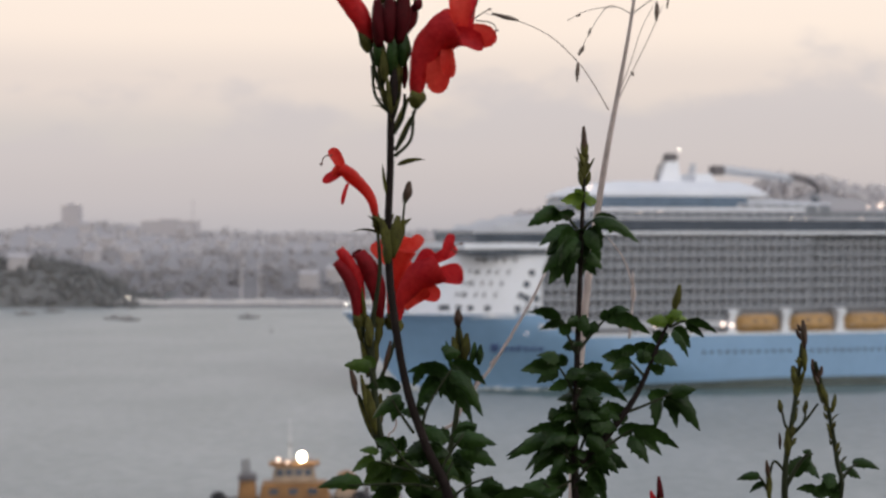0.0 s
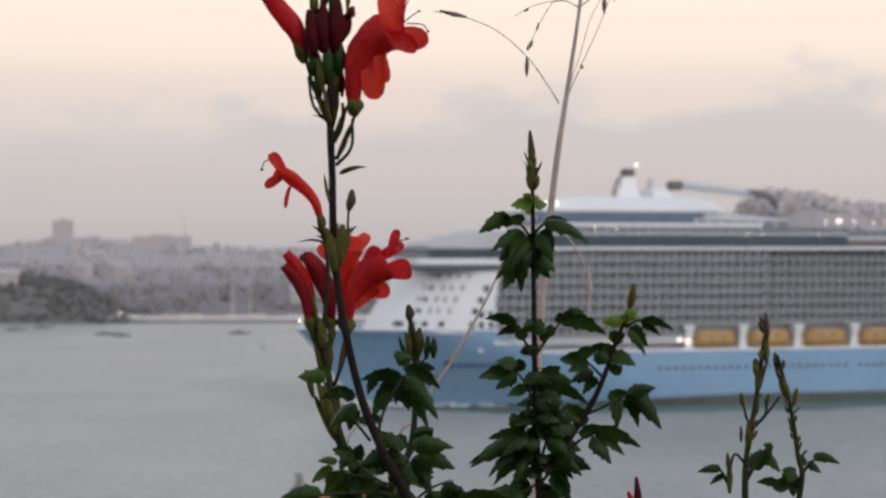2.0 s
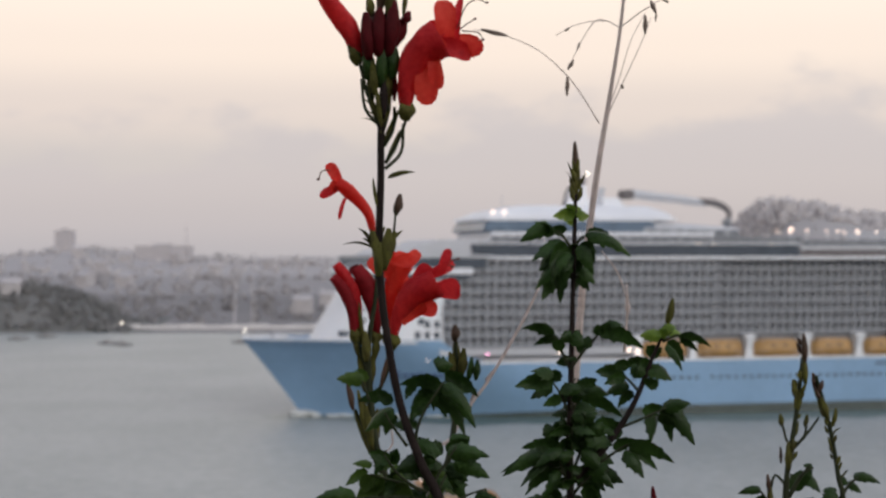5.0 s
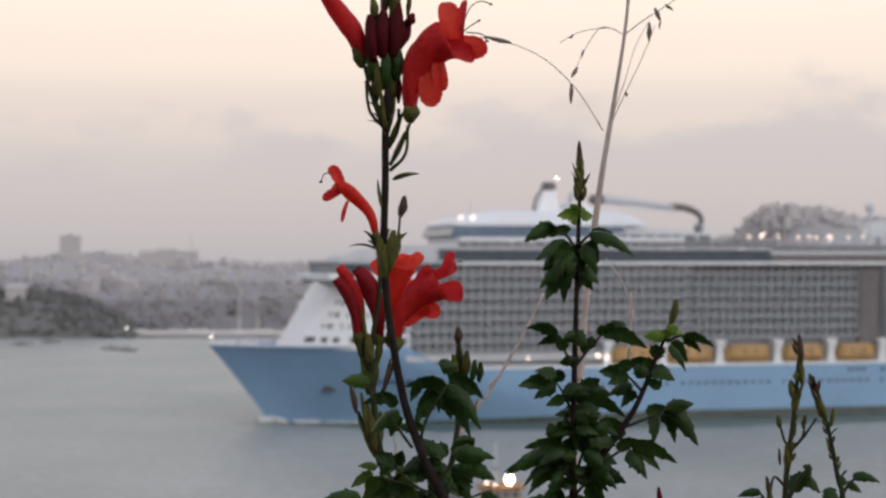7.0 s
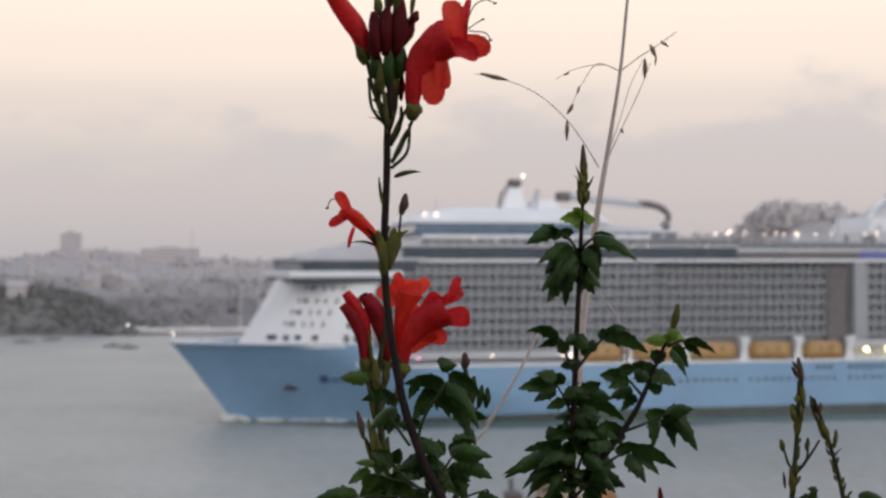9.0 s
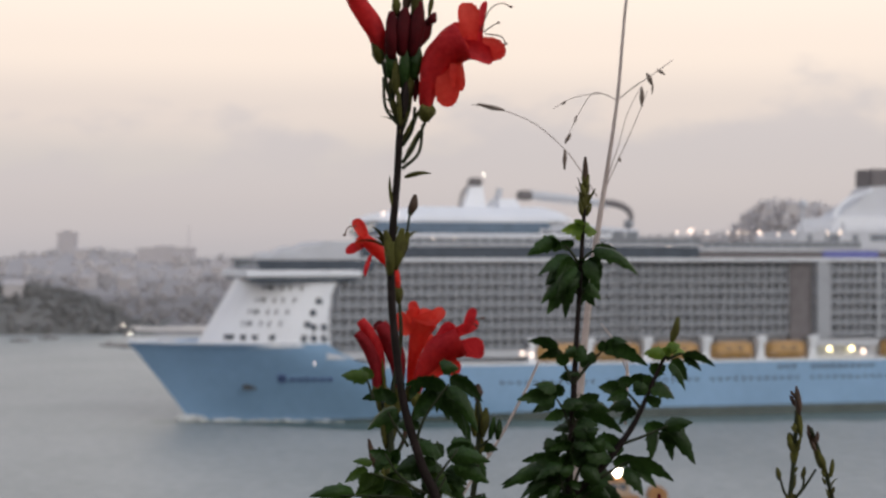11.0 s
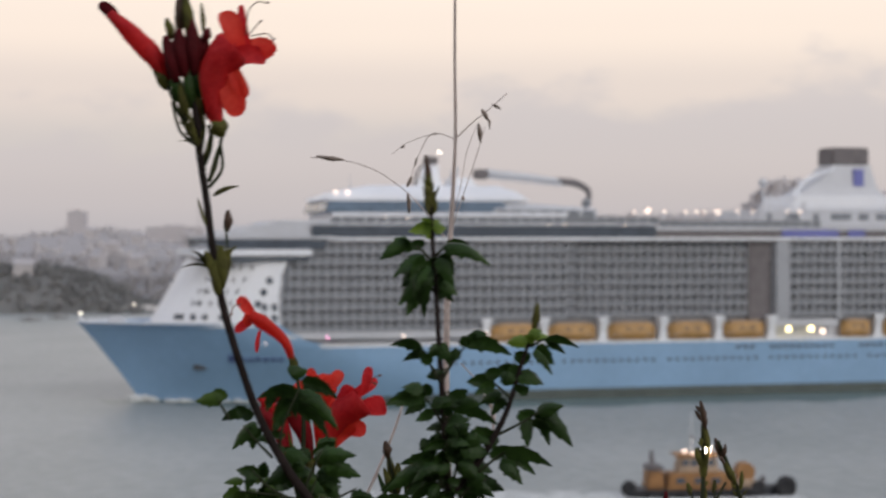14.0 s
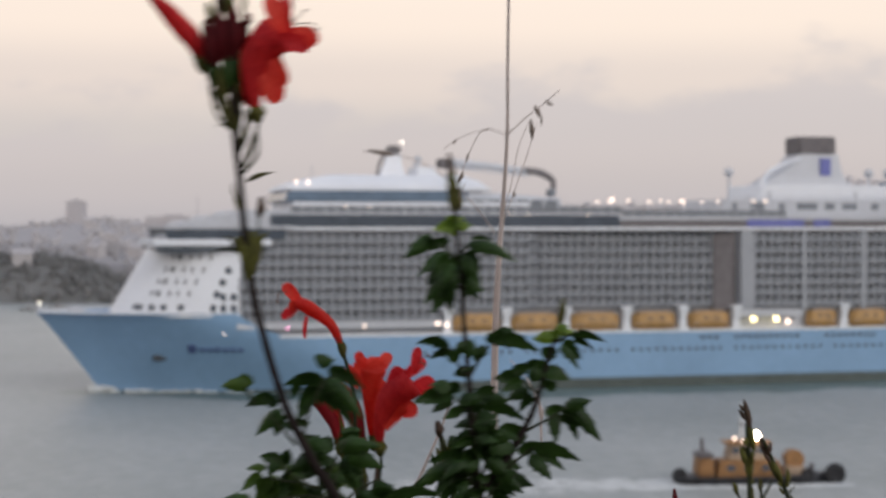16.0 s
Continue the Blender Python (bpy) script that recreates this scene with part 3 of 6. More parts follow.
# white band and dark glazed deck above the balconies
part("upper_band", boxed(57, 344, -20.9, 20.9, 42.0, 42.75), M_WHITE, SHIP, "white upper band")
part("gallery_glazing", boxed(58, 152, -20.5, 20.5, 42.75, 45.9), M_DARKGLASS, SHIP, "dark glazed gallery deck")
# dark grey block stands in for the gallery's shade aft
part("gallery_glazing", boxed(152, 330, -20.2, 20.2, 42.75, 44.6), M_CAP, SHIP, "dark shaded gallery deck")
part("violet_panel", boxed(189, 206, -20.6, -20.15, 42.9, 45.0), M_VIOLET, SHIP, "violet lit panel")
part("violet_panel", boxed(209, 214, -20.6, -20.15, 42.9, 45.0), M_VIOLET, SHIP, "violet lit panel")
part("pool_deck", boxed(60, 152, -20.8, 20.8, 45.9, 46.5, 0.15), M_SHIPGREY, SHIP)
part("pool_deck", boxed(152, 335, -20.6, 20.6, 44.6, 45.6, 0.15), M_SHIPGREY, SHIP)
for i in range(46):
    x = 63 + i * 3.0
    part("rail_screen", boxed(x, x + 2.75, -20.3, -20.1, 46.5 if x < 151 else 45.6, 48.3 if x < 151 else 47.4), M_BALU, SHIP)

# solarium: blue glass with a white roof
part("solarium_base", boxed(64, 128, -17, 17, 46.5, 49.3, 0.3), M_WHITE, SHIP)
part("solarium_glazing", boxed(62, 112, -16, 16, 49.3, 52.4, 0.5, 1.2), M_SKYGLASS, SHIP, "blue solarium glazing")
bm = bmesh.new()
loft(bm, [[(62.5 + dx, -15.5 + dy, z), (118 - dx2, -15.5 + dy, z), (118 - dx2, 15.5 - dy, z), (62.5 + dx, 15.5 - dy, z)]
          for z, dx, dx2, dy in ((52.4, 0, 0, 0), (53.2, 0.5, 1, 0), (55.0, 5, 3, 2.5), (56.6, 13, 7, 6))])
part("solarium_roof", bm, M_WHITE, SHIP, "white sloping solarium roof")
bm = bmesh.new()
loft(bm, [[(99, -10, 47), (111, -10, 47), (111, 10, 47), (99, 10, 47)], [(99, -8, 53), (108, -8, 53), (108, 8, 53), (99, 8, 53)], [(100, -5, 59), (104.5, -5, 59), (104.5, 5, 59), (100, 5, 59)]])
part("crane_house", bm, M_WHITE, SHIP, "white sloped crane house")
# glazed canopy over the pool, its pale roof sloping down aft
CANOPY = part("pool_canopy", loft(bmesh.new(), [[(108, y0, z) for y0, z in ((-16.5, 50.2), (16.5, 50.2), (14, 52.6), (-14, 52.6))],
                                                [(136, y0, z) for y0, z in ((-16.5, 50.0), (16.5, 50.0), (15.5, 50.6), (-15.5, 50.6))]]), M_SHIPGREY, SHIP, "pale sloping canopy roof")
for k in range(7):
    x = 108.2 + k * 4.0
    part("canopy_pane", boxed(x, x + 3.6, -16.4, -16.1, 46.6, 50.1), M_WINF, CANOPY, "grey glass pane")
    part("canopy_post", boxed(x - 0.3, x - 0.02, -16.5, -16.0, 46.5, 50.2), M_WHITE, CANOPY)
# radar mast
MAST = part("radar_mast", loft(bmesh.new(), [[(89.5, -3, 55), (97.5, -3, 55), (97.5, 3, 55), (89.5, 3, 55)], [(92, -1.8, 60), (96.5, -1.8, 60), (96.5, 1.8, 60), (92, 1.8, 60)],
                                             [(92.6, -1.4, 62.5), (96.4, -1.4, 62.5), (96.4, 1.4, 62.5), (92.6, 1.4, 62.5)]]), M_WHITE, SHIP, "white radar mast")
part("mast_cap", boxed(92.6, 96.4, -1.7, 1.7, 62.5, 64.8, 0.6), M_CAP, MAST, "dark mast cap")
part("mast_brace", tube(bmesh.new(), [(89.6, -1, 55), (90.4, -1, 60), (92.2, -1, 62.6)], [0.4, 0.35], 6), M_CAP, MAST)
part("mast_lamp", ball(bmesh.new(), (96.6, -1.5, 65.8), 0.3), M_LAMPW, MAST, "lit white mast lamp")
part("aerial_post", tube(bmesh.new(), [(100.6, 0, 55), (101.0, 0, 59), (101.6, 0, 62)], [1.3, 1.0, 0.8], 6), M_SHIPGREY, SHIP)
for x, y, z, r in ((79, -4, 54.6, 1.2), (86.5, 4, 56, 1.0)):
    part("radome", ball(bmesh.new(), (x, y, z), r, sub=2), M_WHITE, SHIP, smooth=True)
part("aerial", tube(bmesh.new(), [(72, 0, 51), (72.3, 0, 55), (72.2, 0, 59.5)], [0.25, 0.15, 0.1], 5), M_SHIPGREY, SHIP)
for x in (65.4, 68.6):
    part("roof_lamp", ball(bmesh.new(), (x, -14, 54.6), 0.4), M_LAMP, SHIP, "lit warm lamp")

# observation crane: boom lying aft with its glass capsule
CR = part("crane_pivot", boxed(106.8, 110.6, -1.8, 1.8, 58.8, 61.4, 0.4), M_CAP, SHIP, "dark crane pivot")
part("crane_boom", tube(bmesh.new(), [(110, 0, 60.4), (122, 0, 59.4), (132, 0, 58.2)], [1.2, 1.0, 0.9], 8), M_SHIPGREY, CR, "pale crane boom")
part("crane_boom", tube(bmesh.new(), [(110, -1.2, 59.2), (122, -1.2, 57.8), (133, -1.2, 57.0)], [0.18, 0.18], 6), M_SHIPGREY, CR)
part("crane_jib", tube(bmesh.new(), [(128, 0, 58.6), (135.5, 0, 58.0), (139.6, 0, 56.0), (140.2, 0, 53.4)], [0.8, 1.0, 0.9, 0.7], 8), M_CAP, CR, "dark bent crane jib")
part("capsule", ball(bmesh.new(), (139.4, 0, 52.4), 1.5, (1, 1, 0.95), 2), M_WINF, CR, "glass viewing capsule", smooth=True)
part("capsule_stand", boxed(137.0, 142.0, -2.5, 2.5, 46.4, 50.9, 0.2, 0.6), M_SHIPGREY, SHIP)

# after deckhouse and funnel
part("after_deckhouse", boxed(184, 262, -14, 14, 45.6, 50.4, 0.3, 1.0), M_SHIPGREY, SHIP, "white after deckhouse")
part("after_deckhouse", boxed(196, 250, -11, 11, 50.4, 54.6, 0.3, 2.0), M_WHITE, SHIP, "white after deckhouse")
for x, w in ((187.5, 1.4), (193.0, 4.6), (201.5, 1.8), (207.0, 6.2), (215.6, 3.0), (221.0, 4.4), (230.0, 2.2), (236.0, 5.0), (245.0, 2.4), (251.0, 4.0)):
    part("deckhouse_window", boxed(x, x + w, -14.15, -13.4, 47.6, 49.5, 0.1), M_WINF, SHIP)
for x in (199.5, 226.0, 238.0):
    part("deckhouse_door", boxed(x, x + 1.2, -11.15, -10.4, 50.5, 52.8, 0.08), M_SHIPGREY, SHIP)
part("deckhouse_rail", boxed(186, 260, -14.0, -13.85, 51.2, 51.4), M_SHIPGREY, SHIP)
for i in range(13):
    part("deckhouse_rail_post", boxed(186 + i * 6.1, 186.2 + i * 6.1, -14.0, -13.85, 50.3, 51.2), M_SHIPGREY, SHIP)
bm = bmesh.new()
loft(bm, [[(x0, -w, z), (x1, -w, z), (x1, w, z), (x0, w, z)] for z, x0, x1, w in ((53.5, 199, 229, 6), (57, 205, 226, 5.4), (60.5, 210, 225, 5), (63.6, 212.4, 224.4, 4.6))])
FUN = part("funnel", bm, M_SHIPGREY, SHIP, "pale grey raked funnel")
part("funnel_cap", boxed(212.2, 223.8, -4.8, 4.8, 63.4, 68.6, 0.5), M_CAP, FUN, "dark grey funnel cap")
part("funnel_wing", tube(bmesh.new(), [(199, -6.5, 54), (203, -6.4, 59), (212, -6, 62.4)], [0.8, 0.6, 0.45], 6), M_WHITE, FUN, "white funnel wing")
part("funnel_emblem", boxed(218.5, 221.6, -5.7, -5.0, 57.5, 62.4), M_VIOLET, FUN, "violet funnel emblem")
for x in (190.5, 234, 240):
    part("satellite_dome", ball(bmesh.new(), (x, -5, 58.2), 1.4, sub=2), M_SHIPGREY, SHIP, smooth=True)
    part("dome_stalk", tube(bmesh.new(), [(x, -5, 50), (x, -5, 54), (x, -5, 57.4)], [0.6, 0.4, 0.4], 6), M_SHIPGREY, SHIP)
part("stern_climbing_frame", boxed(238, 256, -13, -3, 50.4, 55.5, 0.4), M_SKYGLASS, SHIP, "blue glazed sports hall")

# deck lamps along the after pool deck
for x, z in ((146.6, 49.6), (150.2, 49.8), (150.9, 50.3), (155.4, 49.9), (161.4, 49.6), (164.8, 49.8), (167.0, 49.6), (170.6, 50.0), (171.2, 49.5), (176.8, 49.6), (181.4, 49.8), (191.8, 49.9), (195.6, 49.9)):
    DL = part("lamp_post", tube(bmesh.new(), [(x, -18, 45.4), (x, -18, 46.8), (x, -18, z - 0.3)], [0.15, 0.12, 0.1], 5), M_WHITE, SHIP)
    part("lamp_globe", ball(bmesh.new(), (x, -18, z), 0.3 if int(x) % 3 else 0.4, (0.8, 0.8, 1.3)), M_LAMP, DL, "lit warm deck lamp")
for x in (77, 83, 121.5, 126, 143):
    part("gallery_lamp", ball(bmesh.new(), (x, -20.9, 46.2 if x > 100 else 48.0), 0.18), M_LAMP, SHIP, "lit warm lamp")
# forecastle jackstaff, lamps
part("jackstaff", tube(bmesh.new(), [(1.2, 0, 20), (1.1, 0, 22), (1.0, 0, 23.6)], [0.25, 0.2, 0.12], 5), M_WHITE, SHIP)
part("bow_lamp", ball(bmesh.new(), (0.9, -0.4, 23.2), 0.27), M_LAMPW, SHIP, "lit white bow lamp")
for i in range(7):
    x = 3 + i * 2.2
    part("foredeck_rail_post", tube(bmesh.new(), [(x, -half_breadth(x, DECK_Z) + 0.3, 20.5), (x, -half_breadth(x, DECK_Z) + 0.3, 21.6), (x, -half_breadth(x, DECK_Z) + 0.3, 22.3)], [0.1, 0.1], 4), M_WHITE, SHIP)
part("winch_house", boxed(8, 12, -3, 3, 20, 22.3, 0.3), M_SHIPGREY, SHIP)
for x, y, r, mt, lb in ((46, None, 0.2, M_LAMP, "lit warm hull lamp"), (62, 17.0, 0.26, M_LAMPP, "lit pink lamp"), (82, 17.3, 0.34, M_LAMP, "lit warm lamp"), (101.5, 17.6, 0.5, M_LAMP, "lit warm lamp"), (104, 17.2, 0.5, M_LAMP, "lit warm lamp")):
    z = y or 15.6
    part("side_lamp", ball(bmesh.new(), (x, -half_breadth(x, z) - 0.25, z), r), mt, SHIP, lb)
for x in (191.2, 198.0):
    part("embarkation_lamp", ball(bmesh.new(), (x, -20.0, 17.6), 0.72), M_LAMPY, SHIP, "bright yellow embarkation lamp")
part("embarkation_lamp", ball(bmesh.new(), (201.6, -19.8, 16.8), 0.7), M_LAMP, SHIP, "warm embarkation lamp")

# anchor pocket and the ship's name as plain bars
part("anchor_pocket", boxed(29.0, 33.0, -half_breadth(31, 9.4) - 0.25, -half_breadth(31, 9.4) + 1.5, 8.6, 10.0, 0.2), M_DARK, SHIP, "dark anchor pocket")
for x0, x1, z0, z1 in ((37.6, 39.6, 10.9, 13.0), (40.4, 41.8, 11.2, 11.9), (42.3, 43.7, 11.2, 11.9), (44.2, 45.3, 11.2, 12.2), (45.9, 47.3, 11.2, 11.9), (47.8, 49.2, 11.2, 11.9), (49.7, 51.1, 11.2, 11.9)):
    xm = (x0 + x1) / 2
    yb = half_breadth(xm, 12)
    slope = (half_breadth(xm + 1, 12) - half_breadth(xm - 1, 12)) / 2
    b = part("name_bar", boxed(-(x1 - x0) / 2, (x1 - x0) / 2, -0.35, 0.5, 0, z1 - z0), M_NAVY, SHIP, "dark navy painted bar")
    lean = math.degrees(math.atan((half_breadth(xm, 14) - half_breadth(xm, 10)) / 4))
    b.matrix_basis = pose(xm, -half_breadth(xm, z0) - 0.02, z0, lean, 0, -math.degrees(math.atan(slope)))

# portholes of the hull
PH = bmesh.new()
bmesh.ops.create_cone(PH, cap_ends=True, segments=8, radius1=0.44, radius2=0.44, depth=0.3, matrix=Matrix.Rotation(math.pi / 2, 4, "X"))
ph_mesh = bpy.data.meshes.new("porthole")
PH.to_mesh(ph_mesh)
PH.free()
ph_mesh.materials.append(M_DARK)
for i in range(62):
    x = 96 + i * 2.3
    if i % 13 == 12:
        continue
    p = new("porthole", ph_mesh)
    p.parent = SHIP
    p.matrix_basis = pose(x, -BEAM - 0.06, 9.9)
HW = boxed(-0.6, 0.6, -0.15, 0.2, -0.35, 0.35)
hw_mesh = bpy.data.meshes.new("hull_window")
HW.to_mesh(hw_mesh)
HW.free()
hw_mesh.materials.append(M_DARK)
for x in (176, 178, 180, 186, 188, 190, 192, 194, 196, 198, 200, 202, 204, 213, 215, 217, 219, 221, 223, 225, 227):
    p = new("hull_window", hw_mesh)
    p.parent = SHIP
    p.matrix_basis = pose(x, -BEAM - 0.02, 12.9)


# lifeboats between white davits
def lifeboat(x0, x1):
    n = x1 - x0
    bm = bmesh.new()
    rings = []
    for i in range(9):
        u = i / 8
        w = 1.9 * (1 - abs(2 * u - 1) ** 5) + 0.25
        rings.append([(x0 + n * u, -18.9 - w * c, 17.2 + h * (0.75 + 0.25 * (1 - abs(2 * u - 1) ** 4))) for c, h in ((0, -2.2), (0.7, -1.8), (1, -0.4), (1, 0.3), (0.85, 1.8), (0.5, 2.7), (-0.5, 2.7), (-0.9, 1.6), (-1, -0.4), (-0.7, -1.8))])
    loft(bm, rings)
    lb = part("lifeboat", bm, M_ORANGE, SHIP, "orange enclosed lifeboat", smooth=False)
    # two dark brown boxes stand for the lifeboat's windows
    for k in range(2):
        xx = x0 + n * (0.38 + 0.25 * k)
        part("lifeboat_window", boxed(xx - 0.75, xx + 0.75, -20.95, -20.3, 16.4, 18.6, 0.1), M_BOATPANE, lb, "dark brown side window")
    part("lifeboat_canopy", boxed(x0 + 1.2, x1 - 1.2, -20.2, -17.8, 19.5, 20.2, 0.25, 0.4), M_TUGCREAM, lb, "cream canopy ridge")
    part("lifeboat_rail", boxed(x0 + 0.4, x1 - 0.4, -20.95, -20.8, 16.6, 16.9), M_TUGCREAM, lb)


for x0, x1 in ((106, 118.8), (122, 135.3), (138.8, 152.3), (156, 168.6), (172.2, 184.4), (207.4, 216.5), (220.5, 232), (236, 248)):
    lifeboat(x0, x1)
for x in (104.4, 120.4, 137.0, 154.2, 170.4, 186.0, 218.4, 234.2):
    bm = bmesh.new()
    loft(bm, [[(x - w, y0, z), (x + w, y0, z), (x + w, -17.3, z), (x - w, -17.3, z)] for z, w, y0 in ((14.9, 1.3, -20.3), (17.5, 0.9, -20.3), (19.6, 0.9, -20.8), (20.9, 1.4, -21.1), (21.4, 1.4, -21.1))])
    part("davit", bm, M_WHITE, SHIP, "white lifeboat davit")

# balcony block: eight decks of cabins
DECKS, RISE, Z0, PITCH = 8, 2.9, 18.65, 2.4
STARTS = (52.0, 49.5, 49.5, 49.5, 52.0, 52.0, 54.5, 57.0)
part("cabin_core", boxed(48.0, 338, -16.0, 16.0, 20.0, 41.9), M_SHIPGREY, SHIP)
for d in range(DECKS + 1):
    z = Z0 + d * RISE
    x0 = STARTS[min(d, 7)] - 0.4
    if d < DECKS:
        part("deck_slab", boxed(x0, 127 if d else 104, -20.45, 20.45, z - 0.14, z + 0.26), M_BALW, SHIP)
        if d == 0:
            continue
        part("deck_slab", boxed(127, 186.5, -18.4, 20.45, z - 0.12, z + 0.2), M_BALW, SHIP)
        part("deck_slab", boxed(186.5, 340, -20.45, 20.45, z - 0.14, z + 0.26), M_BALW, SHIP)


def balcony_bits(verts, faces, mats, ox, oy, oz):
    """Partition, balustrade, hand rail and cabin door glass of one balcony."""
    def bx(x0, x1, y0, y1, z0, z1, m):
        b = len(verts)
        verts.extend((ox + x, oy + y, oz + z) for x, y, z in ((x0, y0, z0), (x1, y0, z0), (x1, y1, z0), (x0, y1, z0), (x0, y0, z1), (x1, y0, z1), (x1, y1, z1), (x0, y1, z1)))
        faces.extend(tuple(b + i for i in f) for f in ((3, 2, 1, 0), (4, 5, 6, 7), (0, 1, 5, 4), (1, 2, 6, 5), (2, 3, 7, 6), (3, 0, 4, 7)))
        mats.extend([m] * 6)
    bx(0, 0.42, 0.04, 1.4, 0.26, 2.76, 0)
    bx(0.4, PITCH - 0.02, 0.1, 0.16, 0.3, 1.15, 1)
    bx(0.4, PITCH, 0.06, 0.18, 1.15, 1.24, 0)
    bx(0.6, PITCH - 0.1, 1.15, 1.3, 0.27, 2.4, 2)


def mesh_of(name, verts, faces, mats):
    me = bpy.data.meshes.new(name)
    me.from_pydata(verts, [], faces)
    for m in (M_BALW, M_BALU, M_CABIN):
        me.materials.append(m)
    me.polygons.foreach_set("material_index", mats)
    return me


v, f, mi = [], [], []
balcony_bits(v, f, mi, 0, 0, 0)
one_balcony = mesh_of("balcony", v, f, mi)
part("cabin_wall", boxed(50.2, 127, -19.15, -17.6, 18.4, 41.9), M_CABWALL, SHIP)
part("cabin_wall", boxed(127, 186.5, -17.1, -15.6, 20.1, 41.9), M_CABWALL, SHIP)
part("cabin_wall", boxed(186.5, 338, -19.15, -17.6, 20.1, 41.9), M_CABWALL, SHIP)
v, f, mi = [], [], []
for d in range(DECKS):
    z = Z0 + d * RISE
    x = STARTS[d]
    while x < 336:
        recess = 127 < x < 186
        oy = -18.35 if recess else -20.4
        gap = 179.5 < x < 187.5 or (d == 0 and x > 102)
        if gap:
            pass
        elif x < 152 and x < 54 + 38 * PITCH and len(SHIP.children) < 760:
            b = new("balcony", one_balcony)
            b.parent = SHIP
            b.matrix_basis = pose(x, oy, z)
        else:
            balcony_bits(v, f, mi, x, oy, z)
        x += PITCH
rest = new("balcony_rest", mesh_of("balcony_rest", v, f, mi))
rest.parent = SHIP
rest["kind"] = "stuff"
part("dark_shaft", boxed(179.8, 186.4, -18.8, -16.0, 20.2, 41.8), M_CAP, SHIP, "dark vertical shaft")
part("white_pillar", boxed(187.4, 191.0, -20.5, -17, 20.2, 41.9), M_BALW, SHIP, "white vertical pillar")
part("white_pillar", boxed(205.5, 206.9, -20.5, -17, 20.2, 41.9), M_BALW, SHIP, "white vertical pillar")
part("white_pillar", boxed(223.5, 225, -20.5, -17, 20.2, 41.9), M_BALW, SHIP, "white vertical pillar")

# dark sheet added as the hull's reflection in the water, with an uneven outer edge
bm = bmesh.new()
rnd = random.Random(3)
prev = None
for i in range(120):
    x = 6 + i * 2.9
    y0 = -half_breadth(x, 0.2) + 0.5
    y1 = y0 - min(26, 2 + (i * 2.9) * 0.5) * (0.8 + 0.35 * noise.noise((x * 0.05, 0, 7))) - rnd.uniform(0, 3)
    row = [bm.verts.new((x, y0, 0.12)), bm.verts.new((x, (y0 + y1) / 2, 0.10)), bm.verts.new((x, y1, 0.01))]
    if prev:
        for k in range(2):
            bm.faces.new((prev[k + 1], row[k + 1], row[k], prev[k]))
    prev = row
part("hull_reflection", bm, M_HULLREFLECT, SHIP, "dark sheet painted as the hull's reflection in the water", smooth=True)

# foam at the stem and along the waterline
bm = bmesh.new()
rnd = random.Random(5)
for i in range(300):
    x = 14.0 + 40 * rnd.random() ** 2.4
    if x > 19 and noise.noise((x * 0.35, 0, 4)) + rnd.uniform(-0.25, 0.25) < 0.02:
        continue
    ball(bm, (x, -half_breadth(x, 0.3) - rnd.uniform(-0.3, 2.4), rnd.uniform(0.0, 0.5) if x > 19 else rnd.uniform(0.0, 1.3)), rnd.uniform(0.35, 1.1) * (1.1 - 0.012 * (x - 14)), (1.5, 0.8, 0.6))
foam = part("bow_wave", bm, M_FOAM, SHIP, "white bow wave foam")
foam["kind"] = "stuff"

# ---- tug ----
TUG = thing("tug_boat", "small ochre and black tug boat with a bright floodlight", "tug boat")
bm = bmesh.new()
rings = []
for i in range(13):
    u = i / 12
    x = -13 + 26 * u
    w = 3.6 * (1 - max(0, (u - 0.6) / 0.4) ** 2.2 * 0.9) * (1 - max(0, (0.12 - u) / 0.12) * 0.3)
    top = 1.2 + 0.5 * max(0, (u - 0.7) / 0.3)
    rings.append([(x, -w * 0.6, -0.8), (x, -w, 0.2), (x, -w, top), (x, w, top), (x, w, 0.2), (x, w * 0.6, -0.8)])
loft(bm, rings)
part("hull", bm, M_TUGBLACK, TUG, "black tug hull")
part("rub_rail", boxed(-12.5, 9, -3.85, 3.85, 0.75, 1.05, 0.1), M_RUBBER, TUG)
for x, r in ((-12.8, 1.35), (13.6, 1.9), (9.0, 1.2)):
    bm = bmesh.new()
    segs = 14
    rings = [[(x + math.cos(a) * (r * 0.62 + r * 0.38 * math.cos(b)), -2.0 + r * 0.45 * math.sin(b), 1.5 + math.sin(a) * (r * 0.62 + r * 0.38 * math.cos(b))) for b in [2 * math.pi * k / 8 for k in range(8)]] for a in [2 * math.pi * i / segs for i in range(segs + 1)]]
    loft(bm, rings, caps=False)
    cyl = bmesh.ops.create_cone(bm, cap_ends=True, segments=12, radius1=r * 0.5, radius2=r * 0.5, depth=1.0, matrix=Matrix.Translation((x, -2.0, 1.5)) @ Matrix.Rotation(math.pi / 2, 4, "X"))
    part("tyre_fender", bm, M_RUBBER, TUG, "black tyre fender")
for i in range(7):
    bm = bmesh.new()
    x = -10 + i * 2.8
    rings = [[(x + math.cos(a) * (0.5 + 0.2 * math.cos(b)), -3.9 + 0.2 * math.sin(b), 0.7 + math.sin(a) * (0.5 + 0.2 * math.cos(b))) for b in [math.pi * k / 3 for k in range(6)]] for a in [2 * math.pi * j / 10 for j in range(11)]]
    part("side_tyre", loft(bm, rings, caps=False), M_RUBBER, TUG)
DH = part("deckhouse", boxed(-6.6, 4.6, -2.6, 2.6, 1.2, 3.9, 0.25, 0.5), M_TUGTAN, TUG, "ochre deckhouse")
